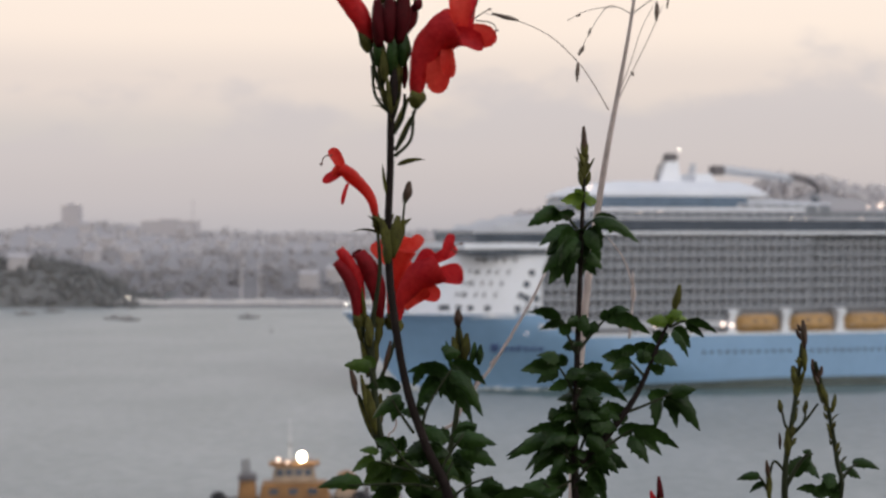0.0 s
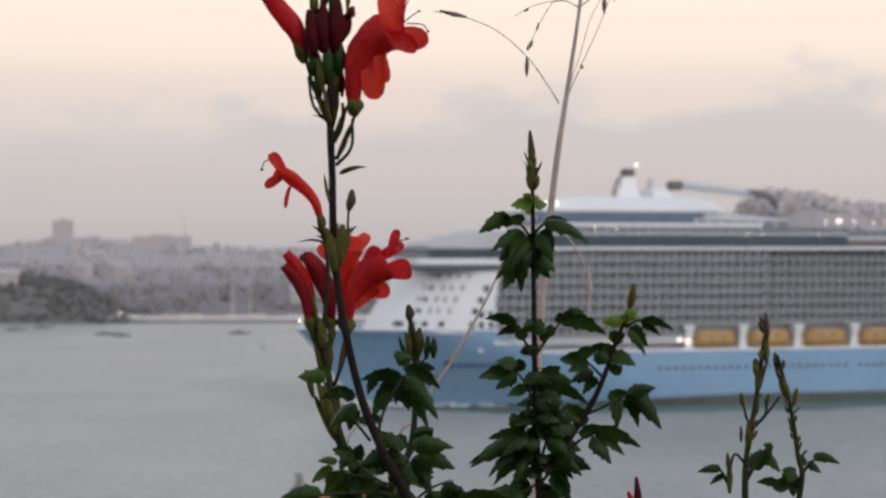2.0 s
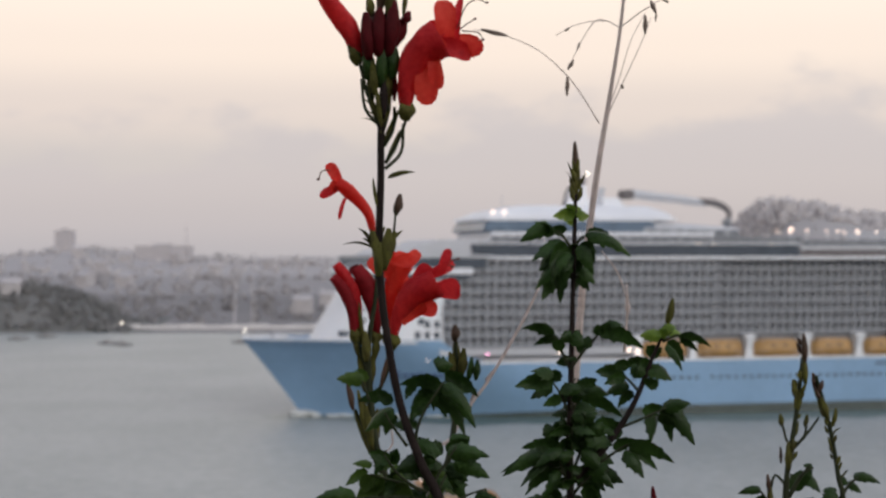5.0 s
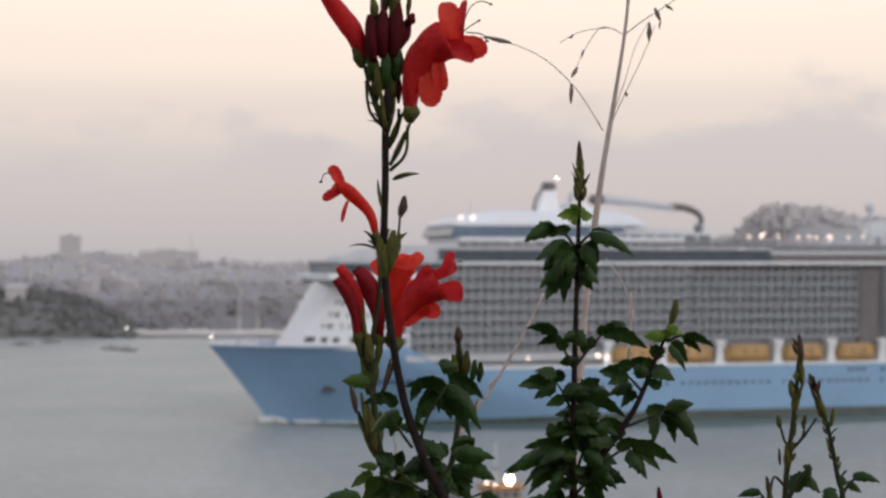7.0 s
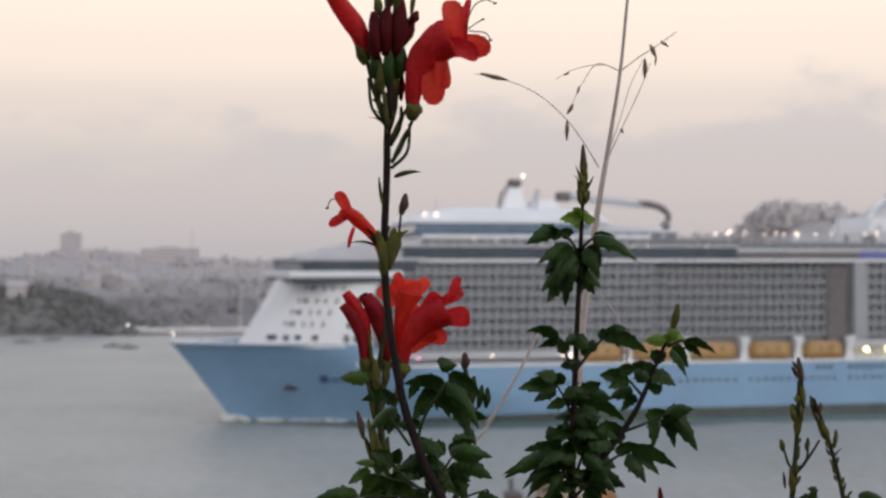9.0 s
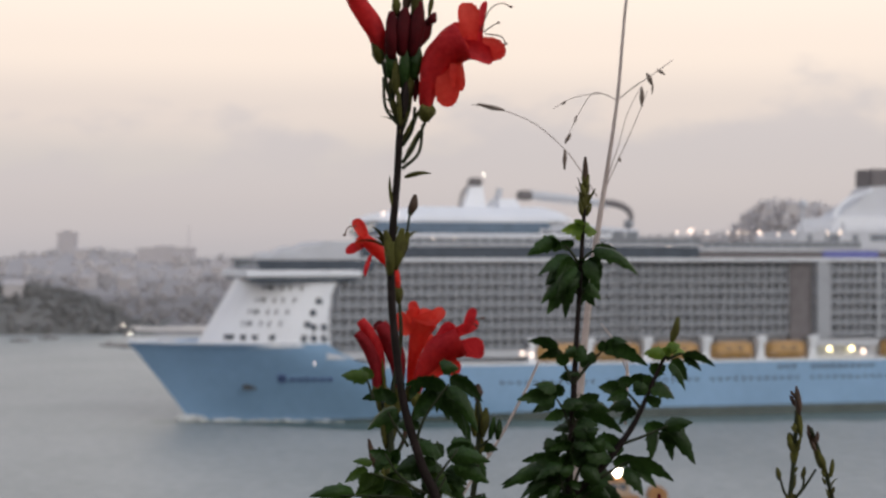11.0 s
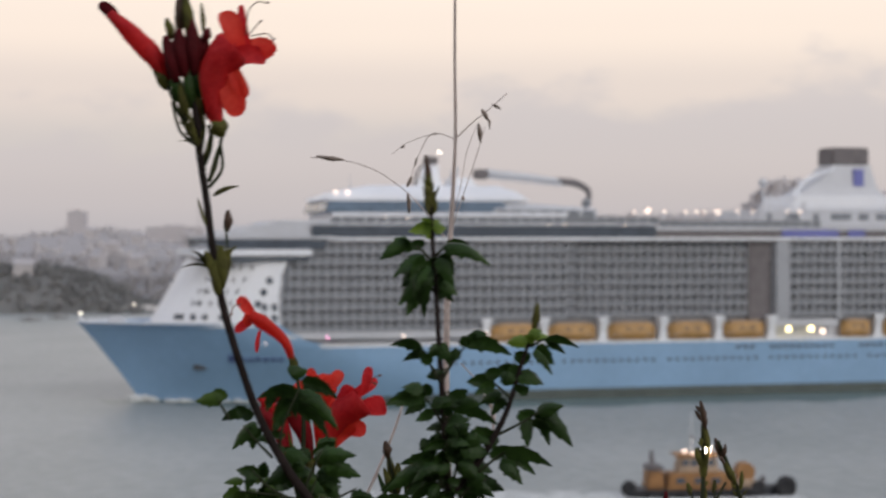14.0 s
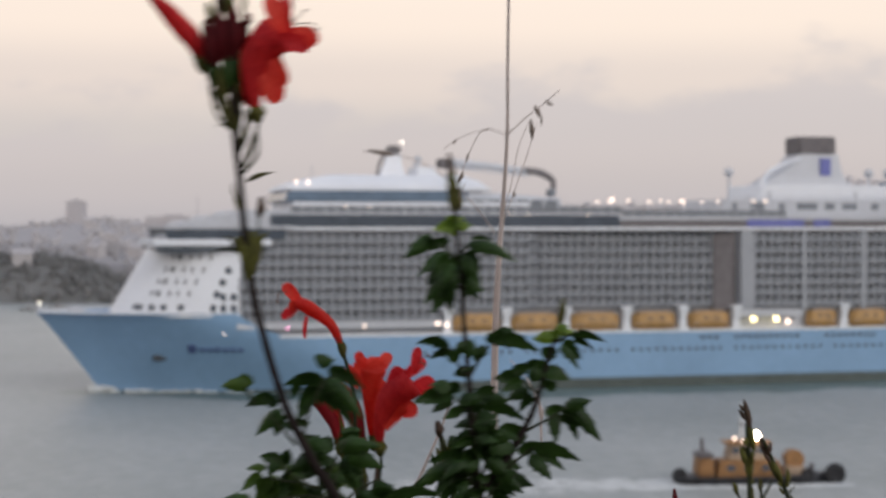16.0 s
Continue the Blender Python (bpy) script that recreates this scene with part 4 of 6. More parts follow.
part("deckhouse", boxed(-9.8, -6.9, -2.2, 2.2, 1.2, 4.4, 0.3, 0.2), M_TUGTAN, TUG, "ochre engine casing")
part("casing_top", boxed(-9.9, -6.8, -2.3, 2.3, 4.4, 5.2, 0.2, 0.3), M_CAP, TUG, "dark grey casing top")
for y in (-0.8, 0.8):
    part("exhaust_pipe", tube(bmesh.new(), [(-8.6 + 0.4 * y, y, 5.0), (-8.6 + 0.4 * y, y, 6.2), (-8.7 + 0.4 * y, y, 7.4)], [0.22, 0.22], 8), M_CAP, TUG)
WH = part("wheelhouse", boxed(-4.6, 2.4, -2.0, 2.0, 3.9, 6.6, 0.25, 0.5), M_TUGCREAM, TUG, "cream wheelhouse")
for i in range(4):
    part("wheelhouse_window", boxed(-3.9 + i * 1.45, -2.8 + i * 1.45, -2.08, -1.7, 5.1, 6.1), M_DARKGLASS, WH)
part("wheelhouse_roof", boxed(-5.0, 2.8, -2.3, 2.3, 6.6, 7.0, 0.12), M_TUGTAN, WH)
for i in range(3):
    part("deckhouse_window", boxed(-5 + i * 3.0, -3.6 + i * 3.0, -2.75, -2.4, 2.3, 3.2), M_DARKGLASS, DH)
part("mast", tube(bmesh.new(), [(-1.8, 0.6, 6.8), (-1.8, 0.6, 10), (-1.8, 0.6, 13.6)], [0.14, 0.12, 0.1], 6), M_SHIPGREY, TUG, "pale grey mast")
part("crossarm", boxed(-2.0, -1.6, -1.4, 1.4, 9.6, 9.8), M_CAP, TUG)
part("floodlight", ball(bmesh.new(), (0.0, -2.6, 8.1), 0.62, (0.9, 0.5, 1.1), 3), M_FLOOD, TUG, "blazing white floodlight")
part("mast_lamp", ball(bmesh.new(), (-3.6, -2.2, 7.6), 0.3), M_LAMP, TUG, "warm lamp")
part("mast_lamp", ball(bmesh.new(), (-2.2, -2.2, 7.2), 0.22), M_LAMP, TUG, "warm lamp")
bm = bmesh.new()
rings = [[(7.0 + math.cos(a) * 1.6, -1.4 + k * 2.8, 3.9 + math.sin(a) * 1.6) for a in [2 * math.pi * i / 12 for i in range(12)]] for k in (0, 1)]
part("winch_drum", loft(bm, rings), M_TUGTAN, TUG, "ochre winch drum")
part("winch_bed", boxed(5.0, 9.0, -1.9, 1.9, 1.3, 2.8, 0.3, 0.3), M_TUGCREAM, TUG, "cream winch bed")
part("towing_bitt", tube(bmesh.new(), [(10.2, 0, 1.3), (10.2, 0, 2.2), (10.2, 0, 3.0)], [0.5, 0.4, 0.5], 8), M_CAP, TUG)
for i in range(8):
    x = -12 + i * 0.9 if i < 3 else 3 + i * 1.1
    part("rail_post", tube(bmesh.new(), [(x, -3.3, 1.2), (x, -3.3, 1.8), (x, -3.3, 2.3)], [0.06, 0.06], 4), M_CAP, TUG)
# wake along the tug and astern
bm = bmesh.new()
rnd = random.Random(9)
for i in range(420):
    u = rnd.random()
    x = 14 - 75 * u ** 1.3
    wdt = 2.6 + 0.10 * (14 - x)
    y = (-1 if rnd.random() < 0.65 else 1) * (3.2 if x > -13 else 0) + rnd.uniform(-wdt, wdt) * (0.5 if x > -13 else 1)
    ball(bm, (x, y - 1.4, 0.02), rnd.uniform(0.5, 1.3) * (1 - 0.45 * u), (2.6, 1.3, 0.16))
part("wake", bm, M_FOAM, TUG, "white foam wake")

# ---- foreground plants; lengths in each plant's own small unit (about 0.3 mm) ----
LEAF_RND = random.Random(21)
NODE_RND = random.Random(17)


class Plant:
    def __init__(self, name, label, category, unit, root):
        self.s, self.root, self.back = unit, root, 0
        self.ob = thing(name, label, category)

    def p(self, x, y, d=0.0):
        return Vector(((x - self.root[0]) * self.s, d * self.s, -(y - self.root[1]) * self.s))

    def stalk(self, name, pts, radii, mat, label="", parent=None, seg=8, wobble=0.05):
        bm = tube(bmesh.new(), [self.p(*q) for q in pts], [r * self.s for r in radii], seg, 4, wobble)
        return part(name, bm, mat, parent or self.ob, label, smooth=True)

    def blade(self, name, x0, y0, x1, y1, w, mat, parent=None, label="", teeth=0.11, roll=None, blunt=0.62, arch=None, d=None, petal=False):
        """A leaf blade or petal from base to tip: folded along its midrib, arched, toothed if asked."""
        rnd = LEAF_RND
        roll = rnd.uniform(-0.85, 0.85) if roll is None else roll
        d = rnd.uniform(-25, 25) + self.back if d is None else d
        a, b = self.p(x0, y0, d), self.p(x1, y1, d + rnd.uniform(-18, 18))
        run = b - a
        length = run.length
        dirn = run.normalized()
        flat = Vector((-dirn.z, 0, dirn.x)).normalized()
        deep = Vector((0, 1, 0))
        wide = flat * math.cos(roll) + deep * math.sin(roll)
        nrm = dirn.cross(wide)
        if nrm.z < 0:
            nrm = -nrm
        arch = rnd.uniform(0.06, 0.2) if arch is None else arch
        fold = rnd.uniform(0.2, 0.65) if petal else -rnd.uniform(0.15, 0.75)
        w *= 1.0 if petal else 0.92
        n = 13
        bm = bmesh.new()
        rows = []
        for i in range(n + 1):
            t = math.sin(math.pi / 2 * i / n) if petal else i / n
            if petal:
                prof = (0.62 + 0.55 * t) * math.sqrt(max(0.0, 1 - t ** 4)) + 0.01
            else:
                prof = math.sin(math.pi * t ** blunt) ** 0.78 if 0 < i < n else 0.03
            tooth = 1 + (teeth if i % 2 else -teeth) * rnd.uniform(0.5, 1.4) * (0 if i in (0, n) else 1)
            if teeth > 0.05:
                tooth *= 1 - 0.11 * math.cos(2 * math.pi * 3.6 * t + 0.6)
            hw = w * self.s * 0.5 * prof * tooth
            mid = a + run * t + nrm * (math.sin(math.pi * t) * arch * length) + Vector((0, 0, -1)) * (t * t * (0.05 if petal else 0.27) * length)
            lift = nrm * hw * fold
            sh = dirn * (0.10 * hw * (1 if i % 2 else -0.2))
            rows.append([bm.verts.new(mid + wide * hw + lift + sh), bm.verts.new(mid + wide * hw * 0.5 + lift * 0.35), bm.verts.new(mid),
                         bm.verts.new(mid - wide * hw * 0.5 + lift * 0.35), bm.verts.new(mid - wide * hw + lift + sh)])
        for p, q in zip(rows, rows[1:]):
            for i in range(4):
                bm.faces.new((p[i], p[i + 1], q[i + 1], q[i]))
        return part(name, bm, mat, parent or self.ob, label, smooth=True)

    def leaf(self, rachis, leaflets, mat=None, teeth=0.075, r=3.2):
        """A compound leaf: its stalk, and toothed leaflets as (x0, y0, x1, y1, width)."""
        lf = self.stalk("leaf", rachis, [r, r * 0.8, r * 0.5], M_GSTEM, seg=6)
        for x0, y0, x1, y1, w in leaflets:
            if w >= 40:
                # a broad leaflet has a narrower neighbour that overlaps its base
                turn = LEAF_RND.choice((-1, 1)) * LEAF_RND.uniform(0.35, 0.6)
                dx, dy = (x1 - x0) * 0.72, (y1 - y0) * 0.72
                self.blade("leaflet", x0, y0, x0 + dx * math.cos(turn) - dy * math.sin(turn), y0 + dx * math.sin(turn) + dy * math.cos(turn), w * 0.6, mat or M_LEAF, lf, teeth=teeth)
                w *= 0.8
            self.blade("leaflet", x0, y0, x1, y1, w, mat or M_LEAF, lf, teeth=teeth)
        return lf

    def pod(self, name, x0, y0, x1, y1, r, mat, parent=None, label="", d=None):
        """A closed spindle (bud, calyx, seed) from base to tip, five-ribbed."""
        d = LEAF_RND.uniform(-12, 12) if d is None else d
        pts = [self.p(x0 + (x1 - x0) * t, y0 + (y1 - y0) * t, d) for t in (0, 0.5, 1)]
        bm = tube(bmesh.new(), pts, [r * self.s * k for k in (0.35, 0.7, 0.9, 0.85, 0.6, 0.3)], 10, 5, 0.16)
        return part(name, bm, mat, parent or self.ob, label, smooth=True)

    def flower(self, path, radii, mat, lobes, stamens=(), calyx=None, d=0):
        """A curved trumpet with spreading lobes, stamens and a green calyx."""
        path = [(*q, d) for q in path]
        bm = tube(bmesh.new(), [self.p(*q) for q in path], [k * self.s for k in radii], 14, 5, 0.07)
        f = part("flower", bm, mat, self.ob, "red curved trumpet flower", smooth=True)
        for x0, y0, x1, y1, w, m in lobes:
            self.blade("petal", x0, y0, x1, y1, w, m, f, teeth=0.012, roll=LEAF_RND.uniform(-0.3, 0.3), petal=True, arch=0.12, d=d + LEAF_RND.uniform(-10, 10))
        for pts in stamens:
            st = self.stalk("stamen", [(*q, d) for q in pts], [1.3, 1.1, 1.0], M_STAMEN, parent=f, seg=5)
            ex, ey = pts[-1]
            part("anther", ball(bmesh.new(), self.p(ex, ey, d), 3.0 * self.s, (1.3, 1, 0.8)), M_STAMEN, st)
        if calyx:
            x0, y0, x1, y1, r = calyx
            self.pod("calyx", x0, y0, x1, y1, r, M_POD, f, "olive green calyx", d)
        return f


# -- the dark-stemmed flowering branch --
pl = Plant("flowering_branch", "dark stemmed branch with scarlet trumpet flowers and toothed leaves", "flowering plant", 0.00027, (880, 2300))
MAIN = pl.ob
pl.stalk("stem", [(700, -60), (690, 110), (683, 235), (682, 330), (680, 440), (685, 540), (700, 640), (722, 740), (755, 830), (800, 940), (850, 1300), (880, 2310)], [6, 6.5, 6.5, 7, 7, 8, 10, 12], M_STEM)
TOP_FLOWER, TOP_BASE = pl.flower([(728, 212), (730, 168), (744, 124), (766, 98), (792, 84)], [9, 17, 25, 33, 36], M_RED,
          [(800, 88, 797, 10, 44, M_ORED), (822, 84, 832, 6, 16, M_RED), (786, 100, 868, 94, 48, M_ORED), (768, 118, 764, 196, 48, M_ORED), (780, 110, 788, 170, 30, M_ORED), (776, 92, 845, 112, 40, M_RED), (760, 84, 790, 56, 40, M_RED)],
          [[(822, 66), (838, 28), (858, 16), (876, 22)], [(826, 68), (840, 58), (854, 50)], [(830, 70), (858, 74), (867, 87)]], (727, 226, 729, 186, 17), d=-15), pl.p(727, 222, -15)
pl.flower([(642, 112), (630, 74), (604, 32), (560, -22)], [8, 15, 19, 17, 9], M_RED, [(575, -5, 545, -45, 26, M_DRED)], [], (643, 126, 628, 78, 15), d=8)
for x0, y0, x1, y1, r, m in ((662, 118, 656, 34, 16, M_DRED), (678, 112, 680, 26, 17, M_DRED), (697, 112, 706, 14, 16, M_DRED), (704, 98, 727, 36, 12, M_DRED), (722, 54, 733, 32, 9, M_DRED), (668, 96, 672, 30, 13, M_BROWN),
                             (664, 40, 660, 2, 9, M_POD), (696, 40, 702, -30, 11, M_POD), (680, 30, 690, -34, 12, M_BROWN), (722, 40, 726, -14, 5, M_POD),
                             (660, 152, 658, 92, 13, M_LEAF), (684, 168, 684, 92, 14, M_LEAF), (703, 152, 706, 92, 13, M_LEAF), (672, 180, 668, 120, 10, M_POD), (694, 196, 697, 136, 9, M_POD), (666, 198, 661, 142, 8, M_POD),
                             (684, 238, 660, 176, 7, M_POD), (684, 236, 674, 166, 6, M_POD), (686, 240, 700, 172, 6, M_POD), (684, 240, 650, 160, 4, M_POD), (688, 262, 714, 205, 6, M_POD), (692, 300, 718, 240, 6, M_POD),
                             (688, 222, 688, 150, 7, M_STEM), (706, 190, 707, 140, 6, M_DRED)):
    pl.pod("bud", x0, y0, x1, y1, r, m)
for pts in ([(683, 242), (662, 190), (644, 122)], [(684, 240), (668, 200), (664, 165)], [(684, 250), (694, 215), (692, 170)], [(690, 300), (712, 262), (727, 222)],
            [(688, 270), (704, 240), (706, 200)], [(690, 310), (718, 280), (722, 230)], [(684, 235), (655, 205), (648, 150)]):
    pl.stalk("flower_stalk", pts, [3.5, 3, 3], M_GSTEM, seg=6)
for x0, y0, x1, y1, w in ((684, 244, 647, 205, 7), (684, 250, 650, 182, 6), (680, 215, 645, 168, 5), (694, 326, 744, 300, 10), (676, 378, 669, 304, 7), (682, 236, 700, 190, 7), (686, 280, 676, 250, 6),
                          (672, 452, 643, 398, 10), (670, 450, 614, 428, 6), (690, 452, 722, 402, 10), (682, 470, 650, 415, 11), (676, 440, 690, 400, 14)):
    pl.blade("bract", x0, y0, x1, y1, w, M_POD, teeth=0.0)
pl.stalk("bud_stalk", [(692, 462), (704, 430), (709, 385)], [4, 2.5, 2], M_GSTEM, seg=6)
pl.pod("seed_bud", 709, 392, 717, 354, 9, M_BROWN)
for x0, y0, x1, y1, r in ((684, 490, 668, 420, 11), (688, 490, 698, 415, 13), (680, 500, 682, 440, 12), (696, 470, 708, 420, 8)):
    pl.pod("node_bud", x0, y0, x1, y1, r, M_POD)
pl.back = 34
pl.leaf([(742, 802), (755, 750), (795, 685)], [(792, 692, 715, 672, 48), (795, 690, 852, 747, 46), (796, 676, 858, 698, 34), (770, 702, 733, 746, 36), (788, 712, 834, 766, 38), (742, 690, 726, 714, 22), (780, 660, 812, 648, 40), (775, 690, 800, 740, 40)])
pl.leaf([(770, 880), (795, 835), (818, 800)], [(800, 815, 877, 798, 46), (795, 812, 748, 800, 40), (812, 832, 878, 842, 48), (800, 842, 834, 890, 52), (792, 850, 756, 884, 52), (810, 805, 842, 776, 36), (780, 830, 740, 826, 40)])
pl.leaf([(765, 880), (720, 865), (665, 850)], [(660, 850, 620, 862, 24), (668, 838, 632, 826, 20), (680, 842, 706, 812, 34), (690, 862, 640, 880, 54), (700, 852, 738, 838, 50), (682, 872, 700, 915, 60), (668, 855, 655, 900, 50), (710, 870, 745, 890, 60)], M_MLEAF)
pl.leaf([(730, 800), (705, 765), (690, 740)], [(694, 716, 640, 712, 28), (706, 738, 654, 764, 38), (702, 742, 690, 776, 32), (700, 730, 676, 690, 26)])
pl.leaf([(755, 880), (715, 850), (690, 815)], [(700, 832, 660, 800, 30), (705, 838, 712, 795, 28), (718, 852, 690, 880, 44), (712, 846, 750, 852, 36), (690, 818, 672, 845, 26)])
pl.leaf([(775, 900), (790, 870), (800, 850)], [(792, 868, 840, 862, 40), (790, 872, 770, 905, 40), (798, 852, 770, 835, 30)], M_MLEAF)
pl.leaf([(664, 720), (656, 700), (650, 685)], [(652, 690, 602, 670, 30), (655, 690, 640, 655, 20)], M_MLEAF)
for y in (770, 800, 830, 855, 875):
    xx = 735 + (y - 770) * 0.42
    bits = []
    for k in range(3):
        a = NODE_RND.uniform(-1.4, 1.4)
        ln = NODE_RND.uniform(38, 60)
        bits.append((xx, y, xx + ln * math.sin(a), y - ln * math.cos(a) * 0.7 + 16, NODE_RND.uniform(24, 36)))
    pl.leaf([(xx, y + 14, 14), (xx, y + 6, 18), (xx, y, 20)], bits, r=2.2)
pl.leaf([(790, 920), (830, 890), (870, 875)], [(820, 910, 890, 918, 40), (870, 922, 985, 890, 38), (800, 900, 760, 930, 60), (850, 900, 920, 930, 60)])
pl.leaf([(780, 900), (720, 890), (600, 895)], [(640, 892, 560, 876, 34), (700, 900, 650, 930, 60), (720, 890, 780, 950, 60)])
for k in range(9):
    y = 960 + k * 95
    xx = 812 + k * 6
    sg = 1 if k % 2 else -1
    pl.leaf([(xx, y + 40), (xx + sg * 40, y), (xx + sg * 90, y - 30)], [(xx + sg * 60, y - 10, xx + sg * 60, y - 70, 50), (xx + sg * 70, y, xx + sg * 150, y + 20, 55), (xx + sg * 30, y + 10, xx + sg * 60, y + 70, 50)])

# -- the spray of red flowers on a green stalk --
pl = Plant("flower_spray", "green stalked spray of orange-red trumpet flowers", "flowering plant", 0.00032, (790, 2100))
BLOOM = pl.ob
pl.stalk("stem", [(668, 440), (672, 520), (658, 620), (660, 700), (672, 800), (700, 920), (760, 1400), (790, 2110)], [3, 4, 6, 7, 8, 9], M_GSTEM)
pl.flower([(667, 428), (656, 388), (628, 354), (602, 334)], [5, 8, 10, 13, 10], M_ORED,
          [(606, 338, 584, 297, 24, M_ORED), (604, 342, 570, 357, 20, M_RED), (616, 362, 606, 398, 9, M_RED), (600, 332, 590, 348, 18, M_ORED)], [[(588, 312), (574, 314), (568, 328)]], (668, 446, 664, 408, 9))
pl.flower([(632, 602), (629, 563), (615, 525), (594, 500)], [6, 9, 11, 11, 8], M_CRIM, [], [], (634, 618, 630, 586, 10))
pl.flower([(642, 600), (634, 540), (618, 505), (599, 478)], [5, 9, 12, 12, 8], M_RED, [], [], (644, 620, 641, 585, 11), d=10)
pl.flower([(672, 605), (668, 560), (656, 518), (634, 484)], [7, 12, 17, 17, 11], M_CRIM, [(640, 500, 628, 480, 22, M_DRED)], [], (670, 622, 671, 590, 12), d=15)
pl.flower([(690, 606), (694, 545), (704, 505), (712, 478)], [5, 10, 17, 24], M_ORED, [(706, 490, 692, 452, 34, M_ORED), (714, 490, 722, 455, 34, M_ORED), (700, 480, 735, 470, 30, M_ORED), (690, 500, 664, 462, 34, M_ORED), (700, 520, 728, 500, 40, M_ORED), (712, 492, 746, 452, 26, M_ORED), (704, 486, 690, 440, 22, M_ORED)], [], (690, 622, 691, 588, 12), d=24)
pl.flower([(703, 612), (712, 566), (738, 530), (778, 508)], [5, 11, 19, 26, 27], M_RED,
          [(784, 494, 800, 448, 20, M_RED), (776, 524, 820, 522, 44, M_RED), (738, 552, 780, 556, 34, M_ORED), (740, 512, 768, 480, 34, M_RED), (760, 500, 808, 472, 24, M_RED), (716, 580, 760, 548, 26, M_ORED)],
          [[(790, 490), (802, 472), (816, 468)], [(792, 486), (800, 478), (806, 482)]], (702, 628, 705, 596, 12), d=-12)
for x0, y0, x1, y1, r, m in ((640, 640, 634, 596, 11, M_POD), (655, 650, 652, 596, 13, M_POD), (668, 650, 672, 600, 11, M_POD), (632, 736, 621, 686, 9, M_BROWN), (664, 815, 634, 738, 12, M_POD), (666, 806, 650, 716, 12, M_POD),
                             (668, 812, 674, 734, 11, M_POD), (652, 705, 640, 636, 10, M_POD), (662, 695, 666, 636, 10, M_POD), (680, 695, 692, 640, 7, M_BROWN), (655, 780, 640, 700, 9, M_POD), (648, 620, 640, 545, 6, M_POD)):
    pl.pod("bud", x0, y0, x1, y1, r * 0.72, m)
for pts in ([(672, 830), (655, 780), (634, 735)], [(668, 720), (690, 670), (702, 625)], [(664, 690), (650, 650), (640, 615)]):
    pl.stalk("flower_stalk", pts, [4, 3.5, 3], M_GSTEM, seg=6)
pl.stalk("side_stem", [(720, 960), (790, 850), (810, 760), (814, 680), (812, 612)], [7, 6, 5, 4, 3], M_GSTEM)
for x0, y0, x1, y1, r, m in ((811, 614, 811, 584, 9, M_BROWN), (815, 684, 812, 612, 10, M_POD), (822, 678, 827, 626, 9, M_POD), (808, 678, 802, 632, 7, M_POD), (835, 682, 841, 642, 7, M_LEAF), (848, 682, 851, 646, 7, M_LEAF), (800, 690, 790, 640, 5, M_LEAF), (815, 720, 818, 670, 9, M_POD)):
    pl.pod("bud", x0, y0, x1, y1, r, m)
pl.leaf([(812, 700), (825, 690), (835, 680)], [(815, 700, 850, 690, 22), (812, 720, 830, 742, 20), (808, 705, 790, 690, 16)])
for k in range(6):
    y = 980 + k * 120
    pl.leaf([(718 + k * 10, y + 40), (690, y), (650, y - 20)], [(680, y, 660, y - 60, 46), (660, y - 10, 600, y + 10, 46), (700, y + 20, 690, y + 80, 46)])

# -- the leafy shoot --
pl = Plant("leafy_shoot", "upright leafy shoot with dark green toothed leaves", "plant", 0.0003, (1050, 2200))
GREEN = pl.ob
pl.stalk("stem", [(1027, 350), (1022, 500), (1017, 700), (1015, 880), (1030, 1300), (1050, 2210)], [3.5, 4.5, 6, 8.5, 12], M_STEM)
NODE_RND = random.Random(8)
pl.pod("tip_bud", 1027, 318, 1027, 256, 6.5, M_BROWN)
for x0, y0, x1, y1, r in ((1027, 366, 1026, 300, 7), (1023, 362, 1017, 336, 5), (1031, 362, 1038, 338, 5), (1024, 345, 1018, 320, 5), (1030, 345, 1036, 322, 5), (1025, 328, 1020, 305, 4.5), (1029, 328, 1034, 304, 4.5), (1026, 312, 1022, 290, 4), (1028, 312, 1032, 288, 4)):
    pl.pod("bud_scale", x0, y0, x1, y1, r, M_POD)
for x0, y0, x1, y1, w in ((1022, 340, 1010, 296, 5), (1032, 340, 1045, 300, 5), (1023, 320, 1014, 280, 4)):
    pl.blade("bract", x0, y0, x1, y1, w, M_POD, teeth=0)
pl.leaf([(1027, 400), (1026, 390), (1025, 380)], [(1026, 386, 985, 377, 30), (1027, 388, 1051, 382, 28), (1024, 382, 1008, 362, 16), (1028, 392, 1012, 396, 24), (1028, 380, 1040, 368, 14)], M_YLEAF)
pl.leaf([(1022, 450), (1005, 425), (985, 408)], [(985, 406, 928, 418, 32), (990, 422, 960, 390, 30), (1008, 436, 948, 452, 46), (1005, 420, 985, 398, 26)])
pl.leaf([(1026, 440), (1040, 426), (1055, 420)], [(1042, 420, 1124, 440, 36), (1048, 418, 1088, 408, 16), (1035, 436, 1058, 462, 38)])
pl.leaf([(1020, 500), (1005, 480), (990, 465)], [(1008, 460, 954, 500, 44), (1002, 480, 966, 522, 38), (1014, 452, 998, 524, 46), (1010, 440, 962, 470, 40), (1020, 470, 975, 480, 40)])
pl.leaf([(1022, 505), (1034, 490), (1044, 480)], [(1034, 482, 1060, 500, 30), (1030, 496, 1052, 514, 22), (1022, 460, 1030, 508, 40), (1030, 440, 1056, 480, 30), (1016, 440, 1040, 470, 40)])
pl.leaf([(1014, 657), (1000, 626), (986, 600)], [(990, 600, 932, 570, 30), (986, 608, 952, 608, 20), (1002, 626, 984, 598, 24), (998, 612, 970, 590, 20)])
